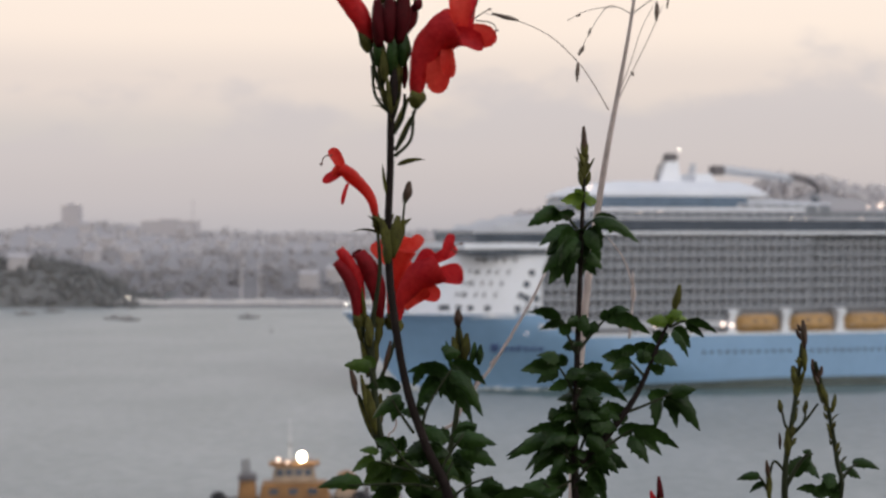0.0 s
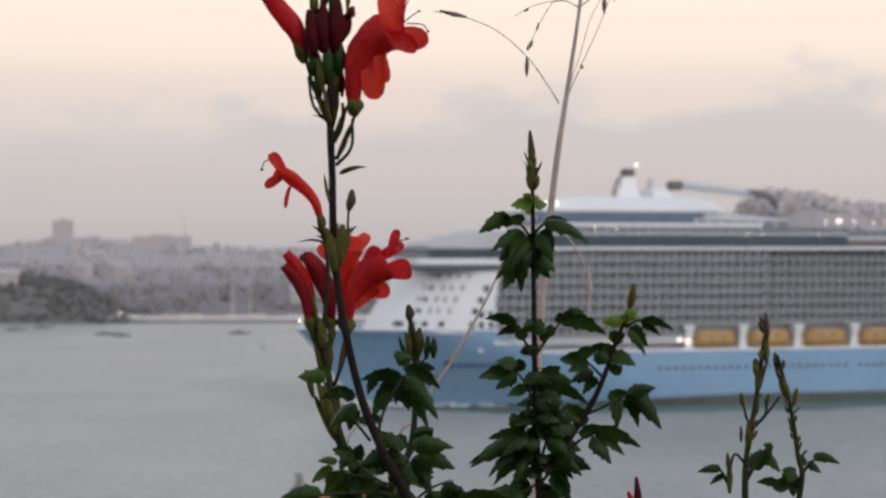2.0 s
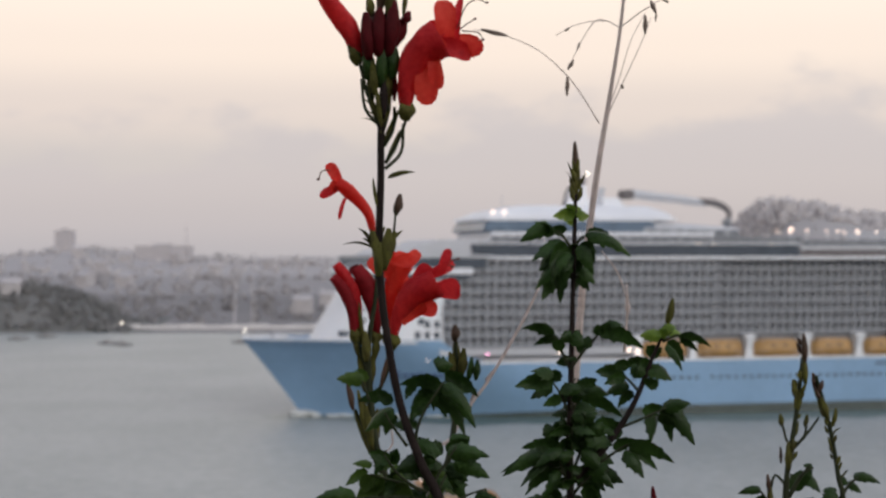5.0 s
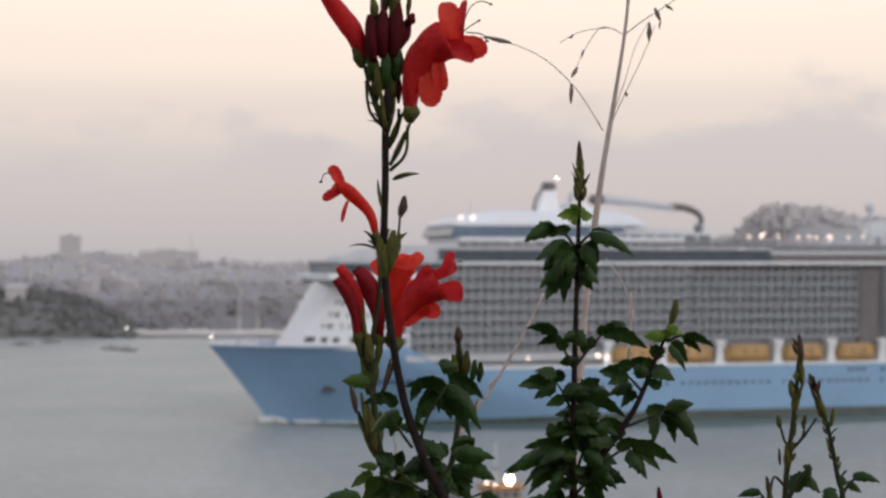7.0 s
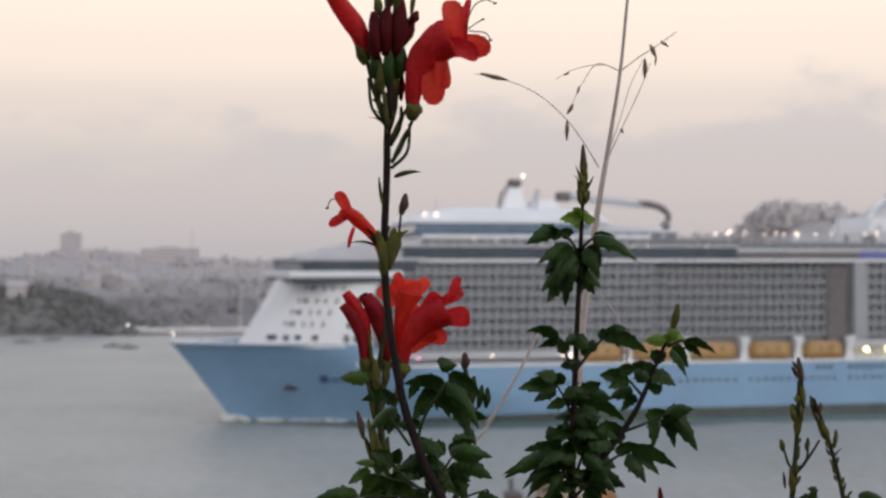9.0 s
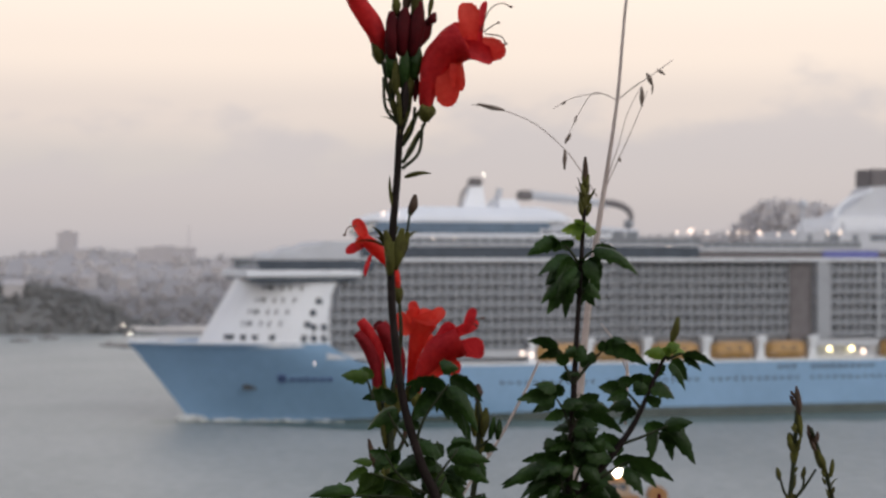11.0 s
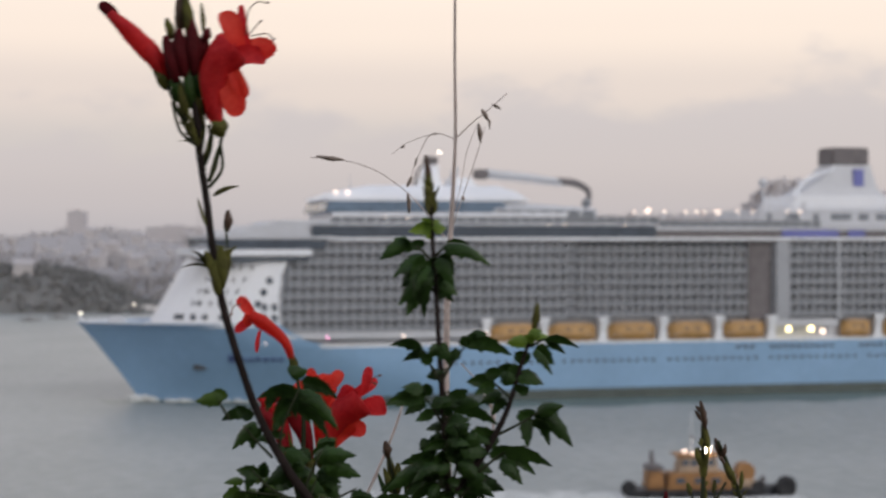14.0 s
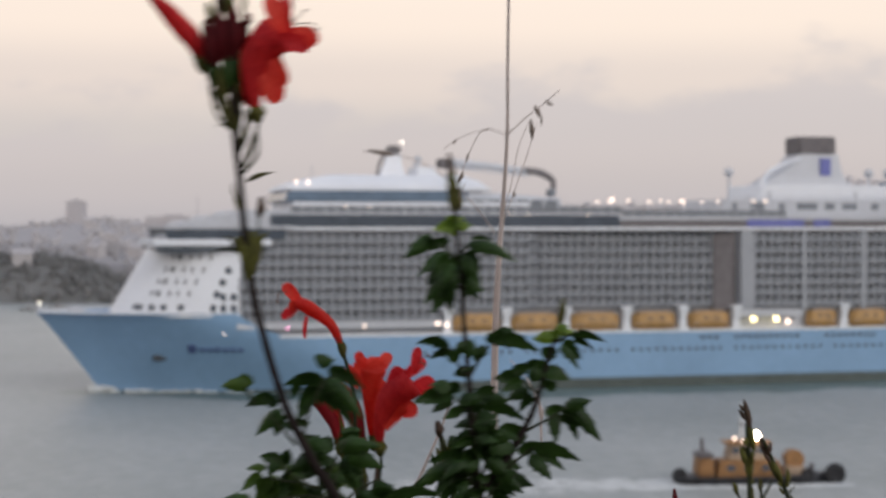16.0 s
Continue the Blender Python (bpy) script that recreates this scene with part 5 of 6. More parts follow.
pl.leaf([(1018, 657), (1045, 622), (1072, 592)], [(1046, 624, 1048, 592, 22), (1062, 590, 1146, 600, 38), (1066, 600, 1064, 572, 22), (1040, 632, 1028, 612, 16), (1075, 585, 1110, 572, 20)])
pl.leaf([(1014, 738), (1000, 706), (986, 684)], [(988, 680, 916, 668, 48), (986, 690, 946, 702, 30), (994, 684, 990, 650, 34), (1000, 712, 966, 714, 24), (985, 672, 950, 650, 34)])
pl.leaf([(1018, 740), (1030, 712), (1044, 696)], [(1028, 702, 1062, 662, 34), (1034, 704, 1112, 726, 38), (1020, 706, 1014, 674, 34), (1040, 696, 1085, 694, 30), (1024, 730, 1062, 720, 30)])
BRANCH = pl.stalk("side_branch", [(1016, 860), (1075, 800), (1118, 740), (1140, 695), (1162, 640), (1182, 596)], [8, 6, 5, 4, 3], M_STEM)
pl.leaf([(1138, 700), (1122, 682), (1108, 668)], [(1112, 672, 1062, 650, 42), (1122, 690, 1082, 694, 36), (1118, 664, 1100, 634, 32), (1128, 700, 1100, 720, 30)])
pl.leaf([(1142, 692), (1152, 672), (1162, 656)], [(1140, 676, 1150, 624, 50), (1152, 662, 1198, 668, 36), (1146, 660, 1120, 632, 34), (1156, 640, 1178, 612, 34), (1150, 690, 1170, 672, 30)])
pl.leaf([(1178, 610), (1188, 600), (1198, 594)], [(1176, 602, 1138, 590, 28), (1180, 596, 1204, 576, 24), (1184, 606, 1170, 580, 22), (1190, 600, 1216, 590, 24)], M_YLEAF)
pl.leaf([(1180, 612), (1200, 602), (1214, 600)], [(1204, 602, 1266, 604, 28), (1192, 612, 1220, 638, 32), (1210, 606, 1240, 620, 22), (1186, 616, 1214, 652, 26)])
pl.pod("side_bud", 1190, 584, 1200, 536, 8, M_POD)
pl.leaf([(1100, 765), (1150, 745), (1186, 728)], [(1180, 732, 1230, 706, 30), (1184, 724, 1241, 778, 46), (1170, 742, 1204, 752, 34), (1166, 738, 1160, 780, 36), (1150, 745, 1178, 712, 30)])
pl.leaf([(1060, 830), (1105, 800), (1128, 790)], [(1118, 792, 1200, 804, 44), (1110, 804, 1144, 838, 38), (1102, 786, 1085, 756, 34), (1090, 800, 1130, 770, 36)])
pl.leaf([(1012, 872), (1002, 840), (992, 810)], [(1006, 802, 895, 818, 52), (986, 790, 974, 744, 40), (1000, 836, 934, 864, 40), (1000, 800, 930, 782, 40)])
pl.leaf([(1018, 850), (1035, 800), (1050, 760)], [(1030, 764, 1062, 718, 42), (1034, 802, 1094, 812, 62), (1028, 842, 1078, 862, 52), (1048, 782, 1072, 738, 42), (1058, 764, 1112, 746, 42), (1020, 802, 1044, 738, 52), (1040, 780, 1090, 780, 50), (1010, 780, 1000, 730, 40)])
for y in (600, 645, 690, 715, 740, 765, 790, 815, 840, 865):
    # small leaflets crowding the stem in front
    fan = [NODE_RND.uniform(-1.2, 1.2) for k in range(4)]
    spread = NODE_RND.uniform(30, 46) * (0.75 if y < 700 else 1.15)
    bits = [(1017, y, 1017 + spread * math.sin(a * 1.2), y - spread * math.cos(a * 1.2) * 0.8 + 14, NODE_RND.uniform(22, 34)) for a in fan]
    pl.leaf([(1017, y + 14, -8), (1017, y + 6, -14), (1017, y, -18)], bits, r=2.2)
pl.leaf([(1016, 880), (980, 900), (960, 890)], [(990, 900, 900, 890, 50), (1000, 880, 950, 920, 50), (1010, 900, 1060, 890, 60), (1020, 920, 1080, 930, 60)])
pl.leaf([(1015, 856), (988, 832), (964, 818)], [(988, 816, 892, 816, 44), (992, 802, 948, 776, 36)])
pl.leaf([(1020, 880), (1050, 850), (1082, 838)], [(1060, 842, 1112, 850, 40), (1040, 860, 1070, 905, 46), (1050, 846, 1080, 812, 34)])
for k in range(9):
    y = 970 + k * 95
    xx = 1022 + k * 3
    sg = 1 if k % 2 else -1
    pl.leaf([(xx, y + 40), (xx + sg * 40, y), (xx + sg * 90, y - 30)], [(xx + sg * 60, y - 10, xx + sg * 60, y - 60, 50), (xx + sg * 70, y, xx + sg * 150, y + 20, 55), (xx + sg * 30, y + 10, xx + sg * 60, y + 70, 50)])

# -- the slender budding shoot --
pl = Plant("budding_shoot", "slender green shoot with brown spent buds and small leaves", "plant", 0.00031, (1440, 2150))
RIGHT = pl.ob
pl.stalk("stem", [(1416, 640), (1412, 690), (1405, 760), (1393, 850), (1395, 950), (1420, 1300), (1440, 2160)], [3.5, 4, 5, 7, 10], M_GSTEM)
pl.stalk("side_stem", [(1440, 672), (1455, 720), (1470, 775), (1484, 850), (1490, 920), (1430, 1200)], [3, 3.5, 4, 5, 6], M_GSTEM)
for x0, y0, x1, y1, r, m in ((1420, 650, 1416, 598, 8, M_BROWN), (1422, 690, 1418, 640, 8, M_POD), (1408, 740, 1412, 690, 10, M_POD), (1404, 712, 1399, 680, 7, M_POD), (1384, 765, 1380, 742, 7, M_POD), (1425, 765, 1429, 742, 6, M_POD),
                             (1396, 840, 1394, 790, 10, M_POD), (1400, 810, 1402, 785, 7, M_POD), (1384, 830, 1382, 800, 4, M_BROWN), (1446, 705, 1437, 668, 8, M_BROWN), (1462, 750, 1448, 710, 9, M_POD), (1472, 760, 1476, 728, 6, M_POD), (1450, 700, 1454, 680, 5, M_BROWN),
                             (1362, 880, 1358, 848, 6, M_BROWN), (1366, 920, 1362, 862, 8, M_POD)):
    pl.pod("bud", x0, y0, x1, y1, r * 0.8, m)
for pts in ([(1402, 800), (1390, 785), (1384, 762)], [(1404, 802), (1425, 778), (1447, 746)], [(1410, 795), (1422, 780), (1426, 760)], [(1394, 870), (1372, 850), (1364, 885)], [(1393, 900), (1420, 850), (1434, 830)]):
    pl.stalk("bud_stalk", pts, [3, 2.5, 2], M_GSTEM, seg=6)
NODE_RND = random.Random(33)
for x0, y0, x1, y1 in ((1418, 606, 1412, 700), (1412, 690, 1398, 830), (1438, 674, 1462, 745), (1462, 745, 1482, 840)):
    # dry scales and small knobs crowding the two stems
    for k in range(9):
        u = (k + NODE_RND.random()) / 9
        bx, by, sg = x0 + (x1 - x0) * u, y0 + (y1 - y0) * u, NODE_RND.choice((-1, 1))
        pl.pod("scale", bx + sg * 2, by + 8, bx + sg * NODE_RND.uniform(6, 11), by - NODE_RND.uniform(3, 12), NODE_RND.uniform(2.4, 4.2), M_BROWN if u < 0.45 and y0 < 680 else M_POD)
for x0, y0, x1, y1, w in ((1402, 712, 1395, 678, 4), (1474, 780, 1490, 756, 4), (1488, 850, 1496, 828, 5)):
    pl.blade("bract", x0, y0, x1, y1, w, M_POD, teeth=0)
pl.leaf([(1360, 900), (1352, 885), (1345, 878)], [(1350, 878, 1310, 876, 18), (1352, 886, 1328, 898, 16)])
pl.leaf([(1395, 890), (1418, 850), (1440, 835)], [(1404, 880, 1440, 822, 36), (1425, 850, 1456, 870, 28), (1432, 838, 1438, 824, 20)])
pl.leaf([(1488, 890), (1505, 862), (1520, 850)], [(1512, 850, 1562, 848, 22), (1505, 862, 1530, 872, 22), (1500, 866, 1490, 840, 16), (1470, 868, 1462, 886, 40)])
pl.leaf([(1480, 920), (1465, 900), (1450, 892)], [(1470, 905, 1440, 880, 40), (1476, 912, 1500, 890, 44), (1450, 900, 1410, 886, 20), (1465, 900, 1480, 872, 36)])
for k in range(5):
    y = 1010 + k * 130
    pl.leaf([(1400 + k * 6, y + 40), (1370, y), (1340, y - 20)], [(1370, y, 1350, y - 60, 46), (1350, y - 10, 1290, y + 10, 46), (1390, y + 20, 1430, y, 46)])

# -- dry grass --
pl = Plant("grass_stalk", "dry pale grass stalk with drooping seed heads", "grass", 0.00035, (1000, 1900))
GRASS = pl.ob
pl.stalk("stem", [(1150, -330), (1121, -80), (1107, 60), (1088, 180), (1062, 340), (1035, 560), (1022, 750), (1015, 900), (1000, 1910)], [2.2, 2.8, 3.4, 5.5, 7, 6, 5.5], M_STRAW)
for pts, r in (([(1068, 236), (1040, 190), (1010, 150), (960, 106), (900, 80), (848, 70)], 0.9), ([(1105, 66), (1080, 54), (1060, 56), (1036, 92), (1014, 138)], 0.8), ([(1078, 54), (1050, 56), (1020, 64), (992, 80)], 0.7),
               ([(1106, 66), (1140, 40), (1166, 24), (1206, -4)], 1.0), ([(1086, 215), (1112, 160), (1140, 100), (1160, 50)], 0.8), ([(1086, 205), (1106, 150), (1124, 90), (1150, 40)], 0.7)):
    pl.stalk("seed_branch", pts, [r * 1.3, r, r * 0.8], M_STRAW, seg=5)
for x0, y0, x1, y1, r in ((906, 82, 858, 70, 4.5), (1022, 124, 1012, 142, 4), (1012, 152, 1011, 188, 4), (1034, 92, 1030, 106, 2.5), (1150, 44, 1150, 78, 4.5), (1158, 20, 1168, 42, 4.5), (1178, 12, 1192, 22, 3), (1016, 66, 1008, 72, 2.5), (1106, 168, 1110, 176, 3), (1170, 38, 1168, 56, 2)):
    pl.pod("spikelet", x0, y0, x1, y1, r, M_SEED)
for pts, r in (([(962, 524), (930, 590), (872, 690), (842, 730), (808, 790), (780, 880), (900, 1400)], 3.0), ([(905, 640), (885, 668), (866, 690)], 1.8), ([(1072, 462), (1100, 500), (1116, 545)], 1.4), ([(1116, 520), (1118, 560), (1112, 640)], 2.0), ([(690, 740), (702, 800), (700, 900), (900, 1500)], 2.0)):
    pl.stalk("dry_stalk", pts, [r * 0.7, r, r * 1.2], M_STRAW, seg=6)
pl.pod("spikelet", 1120, 575, 1118, 545, 5, M_STRAW)
pl.pod("spikelet", 840, 738, 846, 712, 4, M_SEED)

# -- low scarlet bud --
pl = Plant("scarlet_bud_shoot", "low shoot with a scarlet flower bud", "flower bud", 0.0003, (1190, 2200))
BUD = pl.ob
pl.stalk("stem", [(1170, 920), (1178, 1000), (1185, 1500), (1190, 2210)], [4, 5, 7], M_GSTEM)
pl.pod("bud", 1171, 930, 1167, 868, 7, M_DRED, label="scarlet bud")
pl.pod("calyx", 1172, 945, 1170, 905, 9, M_POD)
pl.pod("bud", 1160, 920, 1153, 894, 6, M_RED)
pl.leaf([(1178, 980), (1172, 945), (1165, 925)], [(1168, 922, 1222, 918, 46), (1170, 930, 1130, 920, 34), (1172, 950, 1200, 975, 40)])


# ---- what moves ----
def motions():
    walk(SHIP, [
        (0, pose(-27.52, 477.96, 0, 0, 0, 15)),
        (1, pose(-32.45, 476.64, 0, 0, 0, 15)),
        (2, pose(-37.38, 475.32, 0, 0, 0, 15)),
        (3, pose(-42.31, 474.0, 0, 0, 0, 15)),
        (4, pose(-47.24, 472.68, 0, 0, 0, 15)),
        (5, pose(-52.17, 471.36, 0, 0, 0, 15)),
        (6, pose(-57.1, 470.03, 0, 0, 0, 15)),
        (7, pose(-62.03, 468.71, 0, 0, 0, 15)),
        (8, pose(-66.96, 467.39, 0, 0, 0, 15)),
        (9, pose(-71.89, 466.07, 0, 0, 0, 15)),
        (10, pose(-76.82, 464.75, 0, 0, 0, 15)),
        (11, pose(-81.75, 463.43, 0, 0, 0, 15)),
        (12, pose(-86.68, 462.11, 0, 0, 0, 15)),
        (13, pose(-91.61, 460.79, 0, 0, 0, 15)),
        (14, pose(-96.54, 459.47, 0, 0, 0, 15)),
        (15, pose(-101.46, 458.15, 0, 0, 0, 15)),
        (16, pose(-106.39, 456.83, 0, 0, 0, 15))])
    walk(TUG, [
        (0, pose(-22.32, 276.5, 0, 0, 0, 5)),
        (1, pose(-17.6, 277.87, 0, 0, 0, 5)),
        (2, pose(-12.9, 279.24, 0, 0, 0, 5)),
        (3, pose(-8.21, 280.6, 0, 0, 0, 5)),
        (4, pose(-3.55, 281.97, 0, 0, 0, 5)),
        (5, pose(1.1, 283.34, 0, 0, 0, 5)),
        (6, pose(5.72, 284.71, 0, 0, 0, 5)),
        (7, pose(10.33, 286.07, 0, 0, 0, 5)),
        (8, pose(14.92, 287.44, 0, 0, 0, 5)),
        (9, pose(19.49, 288.81, 0, 0, 0, 5)),
        (10, pose(24.05, 290.18, 0, 0, 0, 5)),
        (11, pose(28.58, 291.54, 0, 0, 0, 5)),
        (12, pose(33.1, 292.91, 0, 0, 0, 5)),
        (13, pose(37.6, 294.28, 0, 0, 0, 5)),
        (14, pose(42.08, 295.64, 0, 0, 0, 5)),
        (15, pose(46.54, 297.01, 0, 0, 0, 5)),
        (16, pose(50.98, 298.38, 0, 0, 0, 5))])
    walk(MAIN, [
        (0, pose(0.0207, 0.849, 42.4976, 0, 0.72, 0)),
        (0.5, pose(0.0247, 0.849, 42.5006, 0, -0.36, 0)),
        (1, pose(0.02, 0.849, 42.5, 0, -0.16, 0)),
        (1.5, pose(0.0251, 0.849, 42.5026, 0, -1.3, 0)),
        (2, pose(0.0263, 0.849, 42.504, 0, -2.43, 0)),
        (2.5, pose(0.0355, 0.849, 42.5075, 0, -3.63, 0)),
        (3, pose(0.0261, 0.849, 42.5027, 0, -0.66, 0)),
        (3.5, pose(0.0234, 0.849, 42.5023, 0, -0.07, 0)),
        (4, pose(0.025, 0.849, 42.5029, 0, 0.17, 0)),
        (6.5, pose(0.0232, 0.849, 42.505, 0, 0.17, 0)),
        (7, pose(0.0258, 0.849, 42.5057, 0, 0.0, 0)),
        (7.5, pose(0.0237, 0.849, 42.5059, 0, 0.14, 0)),
        (8, pose(0.0263, 0.849, 42.5047, 0, -0.27, 0)),
        (8.5, pose(0.0236, 0.849, 42.5052, 0, 0.09, 0)),
        (11, pose(0.0012, 0.849, 42.503, 0, 3.38, 0)),
        (11.5, pose(0.0111, 0.849, 42.5034, 0, 1.78, 0)),
        (12, pose(0.0061, 0.849, 42.5024, 0, 1.88, 0)),
        (12.5, pose(0.0315, 0.849, 42.5051, 0, -2.73, 0)),
        (13, pose(0.0235, 0.849, 42.5074, 0, -2.06, 0)),
        (13.5, pose(0.0348, 0.849, 42.5048, 0, -5.45, 0)),
        (14, pose(0.0154, 0.849, 42.4997, 0, -8.54, 0)),
        (14.5, pose(0.0318, 0.849, 42.5031, 0, -11.61, 0)),
        (15, pose(-0.0016, 0.849, 42.4934, 0, -4.66, 0)),
        (15.5, pose(0.0013, 0.849, 42.5017, 0, -2.87, 0)),
        (15.8, pose(0.006, 0.849, 42.5005, 0, -2.5, 0)),
        (15.9, pose(0.009, 0.849, 42.499, 0, -4.1, 0)),
        (16, pose(0.0116, 0.849, 42.497, 0, -6.29, 0))])
    # the open flower turns on its calyx as the wind pulls at it
    swing = []
    for t, ry, rz in ((0, 0, 0), (2, -2, 0), (4, -2, 0), (8.5, -2, 0), (11, -3, 0), (12.5, -5, 5), (13.5, -7, 8), (14, -9, 11), (14.5, -9, 13), (15, -9, 13), (15.5, -7, 10), (16, -7, 10)):
        swing.append((t, Matrix.Translation(TOP_BASE) @ pose(0, 0, 0, 0, ry, rz) @ Matrix.Translation(-TOP_BASE)))
    walk(TOP_FLOWER, swing)
    walk(BLOOM, [
        (0, pose(-0.0002, 1.0062, 42.4703, 0, 0.13, 0)),
        (0.5, pose(0.0037, 1.0062, 42.4757, 0, -0.77, 0)),
        (1, pose(0.0026, 1.0062, 42.4753, 0, -0.95, 0)),
        (1.5, pose(0.0027, 1.0062, 42.4818, 0, -1.88, 0)),
        (2, pose(0.0118, 1.0062, 42.4826, 0, -4.0, 0)),
        (2.5, pose(0.0012, 1.0062, 42.4824, 0, -2.33, 0)),
        (3, pose(0.0006, 1.0062, 42.4793, 0, -0.75, 0)),
        (3.5, pose(0.0007, 1.0062, 42.4777, 0, -0.32, 0)),
        (4, pose(0.0008, 1.0062, 42.4758, 0, 0.39, 0)),
        (6.5, pose(0.0019, 1.0062, 42.4771, 0, -0.18, 0)),
        (7, pose(0.0019, 1.0062, 42.4777, 0, 0.0, 0)),
        (7.5, pose(0.0029, 1.0062, 42.4763, 0, 0.19, 0)),
        (8, pose(0.0033, 1.0062, 42.4741, 0, -0.26, 0)),
        (8.5, pose(0.0069, 1.0062, 42.4685, 0, -0.38, 0)),
        (11, pose(0.0014, 1.0062, 42.4439, 0, 1.56, 0)),
        (11.5, pose(-0.0007, 1.0062, 42.4548, 0, 0.81, 0)),
        (12, pose(0.0009, 1.0062, 42.451, 0, 0.41, 0)),
        (12.5, pose(0.0129, 1.0062, 42.445, 0, -1.66, 0)),
        (13, pose(0.0134, 1.0062, 42.4513, 0, -1.9, 0)),
        (13.5, pose(-0.0164, 1.0062, 42.4385, 0, 0.12, 0)),
        (14, pose(0.0206, 1.0062, 42.4028, 0, -7.52, 0)),
        (14.5, pose(0.0914, 1.0062, 42.4188, 0, -13.57, 0)),
        (15, pose(0.0418, 1.0062, 42.4122, 0, -10.63, 0)),
        (15.5, pose(0.003, 1.0062, 42.4284, 0, -4.71, 0)),
        (16, pose(0.072, 1.0062, 42.4114, 0, -10.1, 0))])
    walk(GREEN, [
        (0, pose(0.0769, 0.9433, 42.4724, 0, 0.4, 0)),
        (0.5, pose(0.0803, 0.9433, 42.4754, 0, -0.52, 0)),
        (1, pose(0.0805, 0.9433, 42.475, 0, -0.82, 0)),
        (1.5, pose(0.0826, 0.9433, 42.4775, 0, -1.58, 0)),
        (2, pose(0.0815, 0.9433, 42.4793, 0, -2.41, 0)),
        (2.5, pose(0.0844, 0.9433, 42.48, 0, -2.72, 0)),
        (3, pose(0.0826, 0.9433, 42.478, 0, -0.91, 0)),
        (3.5, pose(0.0799, 0.9433, 42.4773, 0, -0.37, 0)),
        (4, pose(0.0824, 0.9433, 42.4773, 0, -0.22, 0)),
        (6.5, pose(0.0808, 0.9433, 42.4797, 0, -0.3, 0)),
        (7, pose(0.0795, 0.9433, 42.4805, 0, 0.0, 0)),
        (7.5, pose(0.0827, 0.9433, 42.4803, 0, -0.39, 0)),
        (8, pose(0.0801, 0.9433, 42.4789, 0, -0.32, 0)),
        (8.5, pose(0.076, 0.9433, 42.4784, 0, 0.25, 0)),
        (11, pose(0.0673, 0.9433, 42.4705, 0, 1.66, 0)),
        (11.5, pose(0.0735, 0.9433, 42.4719, 0, 0.79, 0)),
        (12, pose(0.0699, 0.9433, 42.4704, 0, 0.75, 0)),
        (12.5, pose(0.0718, 0.9433, 42.4694, 0, -0.74, 0)),
        (13, pose(0.0733, 0.9433, 42.4725, 0, -1.16, 0)),
        (13.5, pose(0.0736, 0.9433, 42.4681, 0, -3.28, 0)),
        (14, pose(0.0469, 0.9433, 42.4634, 0, -5.18, 0)),
        (14.5, pose(0.0827, 0.9433, 42.4686, 0, -9.53, 0)),
        (15, pose(0.0376, 0.9433, 42.4593, 0, -3.41, 0)),
        (15.5, pose(0.0397, 0.9433, 42.4701, 0, -1.34, 0)),
        (15.8, pose(0.055, 0.9433, 42.466, 0, -2.4, 0)),
        (15.9, pose(0.063, 0.9433, 42.463, 0, -3.87, 0)),
        (16, pose(0.0705, 0.9433, 42.4605, 0, -6.26, 0))])
    walk(RIGHT, [
        (0, pose(0.1918, 0.9748, 42.47, 0, 1.44, 0)),
        (0.5, pose(0.183, 0.9748, 42.4747, 0, 2.16, 0)),
        (1, pose(0.1897, 0.9748, 42.4745, 0, 1.14, 0)),
        (1.5, pose(0.1701, 0.9748, 42.4803, 0, 3.01, 0)),
        (2, pose(0.1687, 0.9748, 42.4824, 0, 2.33, 0)),
        (2.5, pose(0.1565, 0.9748, 42.483, 0, 3.93, 0)),
        (3, pose(0.1726, 0.9748, 42.4785, 0, 3.35, 0)),
        (3.5, pose(0.1839, 0.9748, 42.4763, 0, 2.11, 0)),
        (4, pose(0.1884, 0.9748, 42.4753, 0, 2.18, 0)),
        (6.5, pose(0.2011, 0.9748, 42.4783, 0, 0.08, 0)),
        (7, pose(0.2026, 0.9748, 42.4786, 0, 0.0, 0)),
        (7.5, pose(0.2094, 0.9748, 42.4781, 0, -0.58, 0)),
        (8, pose(0.1981, 0.9748, 42.4764, 0, 0.41, 0)),
        (8.5, pose(0.2249, 0.9748, 42.4716, 0, -2.83, 0)),
        (11, pose(0.2151, 0.9748, 42.4486, 0, -1.49, 0)),
        (11.5, pose(0.2136, 0.9748, 42.4571, 0, -1.49, 0)),
        (12, pose(0.2173, 0.9748, 42.4548, 0, -2.36, 0)),
        (12.5, pose(0.2123, 0.9748, 42.4514, 0, -2.36, 0)),
        (13, pose(0.1895, 0.9748, 42.4563, 0, 0.22, 0)),
        (13.5, pose(0.1935, 0.9748, 42.4498, 0, -1.49, 0)),
        (14, pose(0.1914, 0.9748, 42.4319, 0, -5.55, 0)),
        (14.5, pose(0.2024, 0.9748, 42.4331, 0, -5.19, 0)),
        (15, pose(0.1986, 0.9748, 42.4275, 0, -7.84, 0)),
        (15.5, pose(0.1904, 0.9748, 42.4466, 0, -4.89, 0)),
        (16, pose(0.2321, 0.9748, 42.4288, 0, -7.5, 0))])
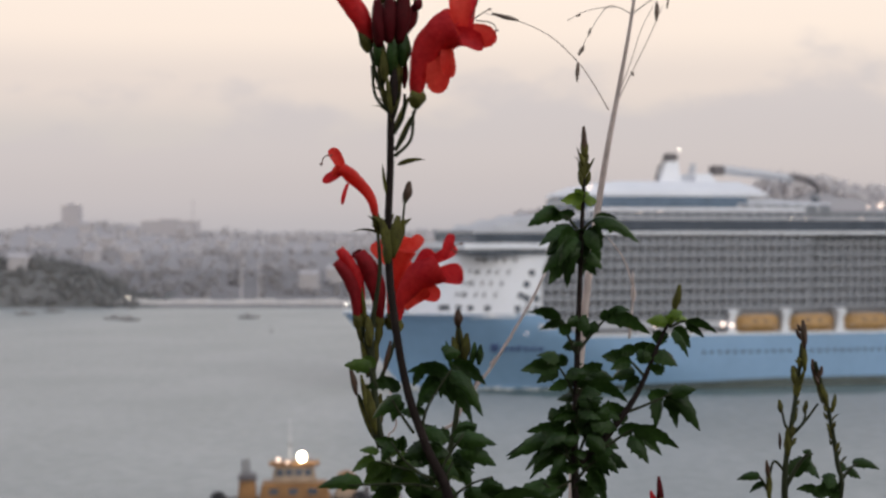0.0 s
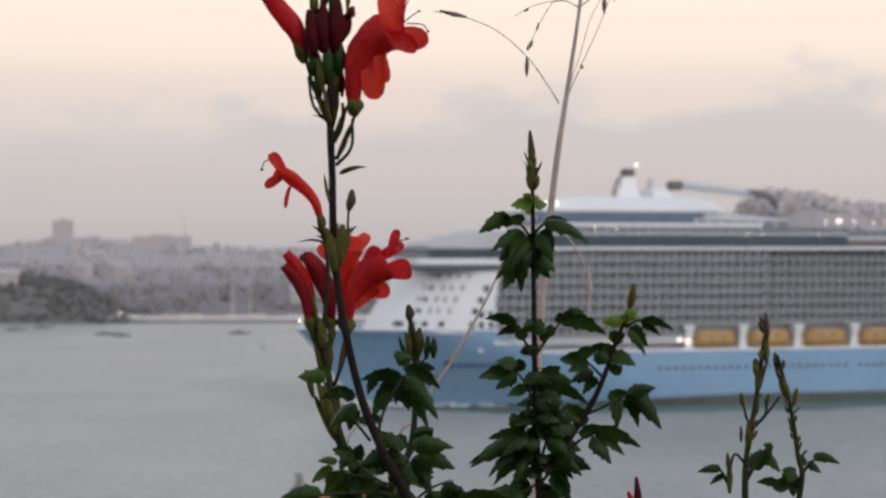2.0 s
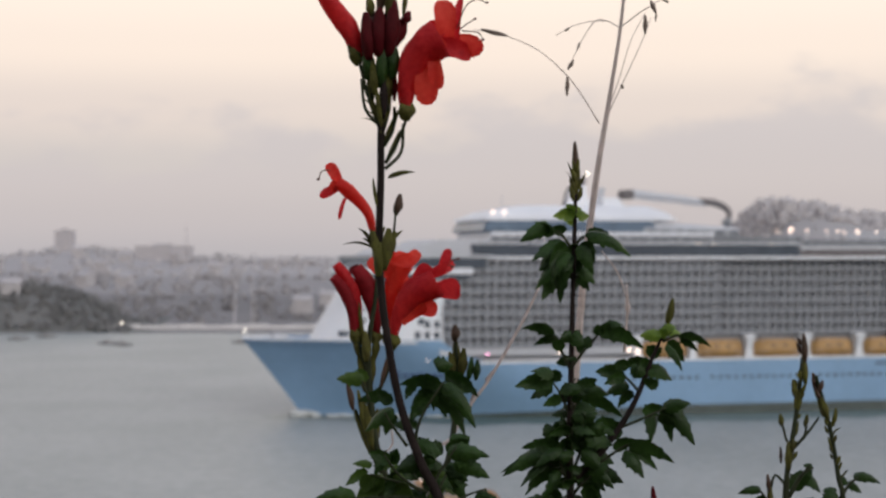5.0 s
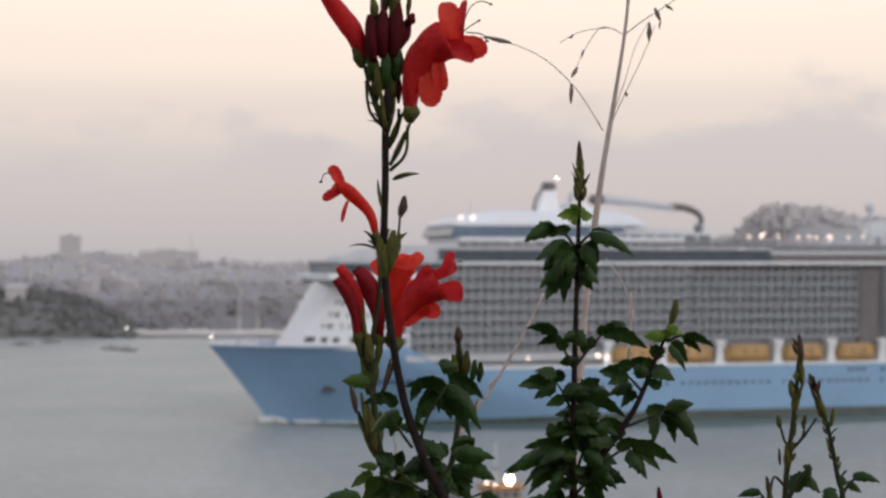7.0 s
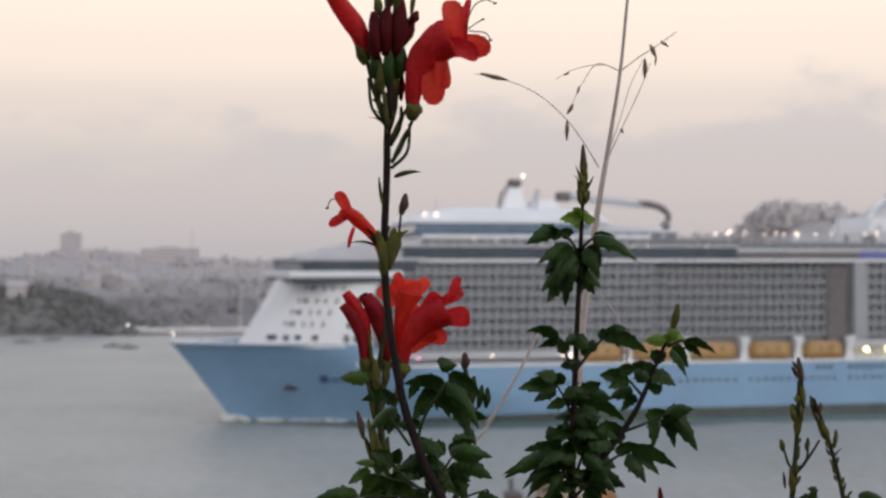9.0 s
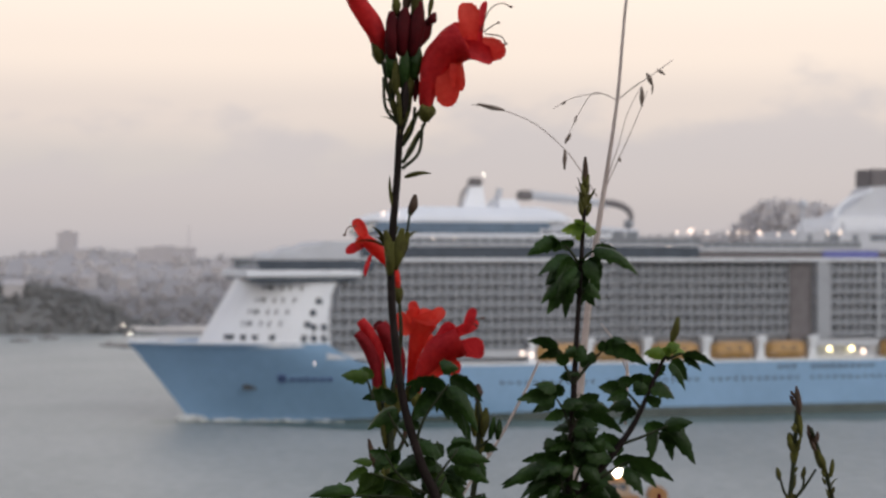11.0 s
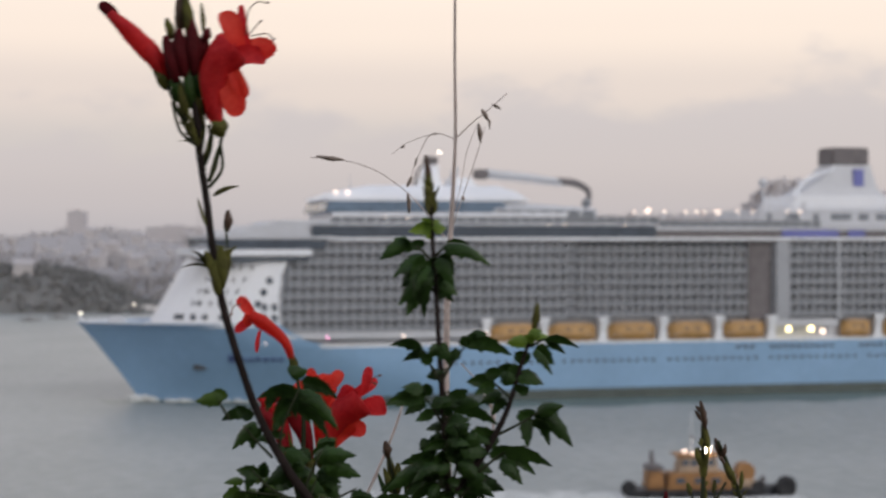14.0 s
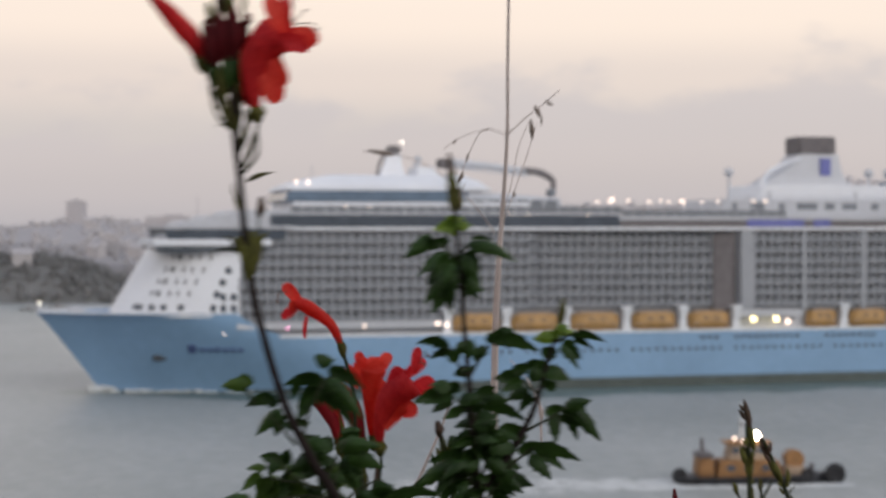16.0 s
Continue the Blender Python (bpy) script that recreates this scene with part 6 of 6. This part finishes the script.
    walk(BUD, [
        (0, pose(0.1207, 0.9433, 42.4698)),
        (1.5, pose(0.1126, 0.9433, 42.4782)),
        (3.5, pose(0.1187, 0.9433, 42.4761)),
        (7, pose(0.1213, 0.9433, 42.4805)),
        (11, pose(0.1229, 0.9433, 42.475)),
        (12.5, pose(0.1243, 0.9433, 42.4708)),
        (14, pose(0.1216, 0.9433, 42.4651)),
        (14.5, pose(0.1222, 0.9433, 42.4639)),
        (16, pose(0.1267, 0.9433, 42.4609))])
    walk(GRASS, [
        (0, pose(0.0675, 1.1006, 42.4928, 0, 1.0, 0)),
        (1.5, pose(0.0726, 1.1006, 42.5063, 0, -1.01, 0)),
        (2, pose(0.0596, 1.1006, 42.5056, 0, -0.7, 0)),
        (2.5, pose(0.0546, 1.1006, 42.5102, 0, -0.5, 0)),
        (3, pose(0.0642, 1.1006, 42.5046, 0, 0.2, 0)),
        (3.5, pose(0.0695, 1.1006, 42.5009, 0, 0.3, 0)),
        (4, pose(0.0776, 1.1006, 42.4992, 0, 0.0, 0)),
        (6.5, pose(0.0752, 1.1006, 42.4999, 0, -0.1, 0)),
        (7, pose(0.0754, 1.1006, 42.4983, 0, 0.0, 0)),
        (8, pose(0.0728, 1.1006, 42.4929, 0, 0.0, 0)),
        (8.5, pose(0.0725, 1.1006, 42.4834, 0, 0.0, 0)),
        (11, pose(0.0813, 1.1006, 42.4551, 0, -0.79, 0)),
        (11.5, pose(0.0824, 1.1006, 42.4623, 0, -0.56, 0)),
        (12, pose(0.077, 1.1006, 42.462, 0, -0.45, 0)),
        (12.5, pose(0.0658, 1.1006, 42.4583, 0, -0.69, 0)),
        (13, pose(0.0637, 1.1006, 42.4617, 0, -0.5, 0)),
        (13.5, pose(0.055, 1.1006, 42.4543, 0, -1.92, 0)),
        (14, pose(0.0368, 1.1006, 42.4184, 0, -6.29, 0)),
        (14.5, pose(0.0502, 1.1006, 42.4216, 0, -6.58, 0)),
        (15, pose(0.0487, 1.1006, 42.419, 0, -5.91, 0)),
        (15.5, pose(0.0276, 1.1006, 42.4518, 0, -1.45, 0)),
        (16, pose(0.0609, 1.1006, 42.4141, 0, -5.53, 0))])


motions()
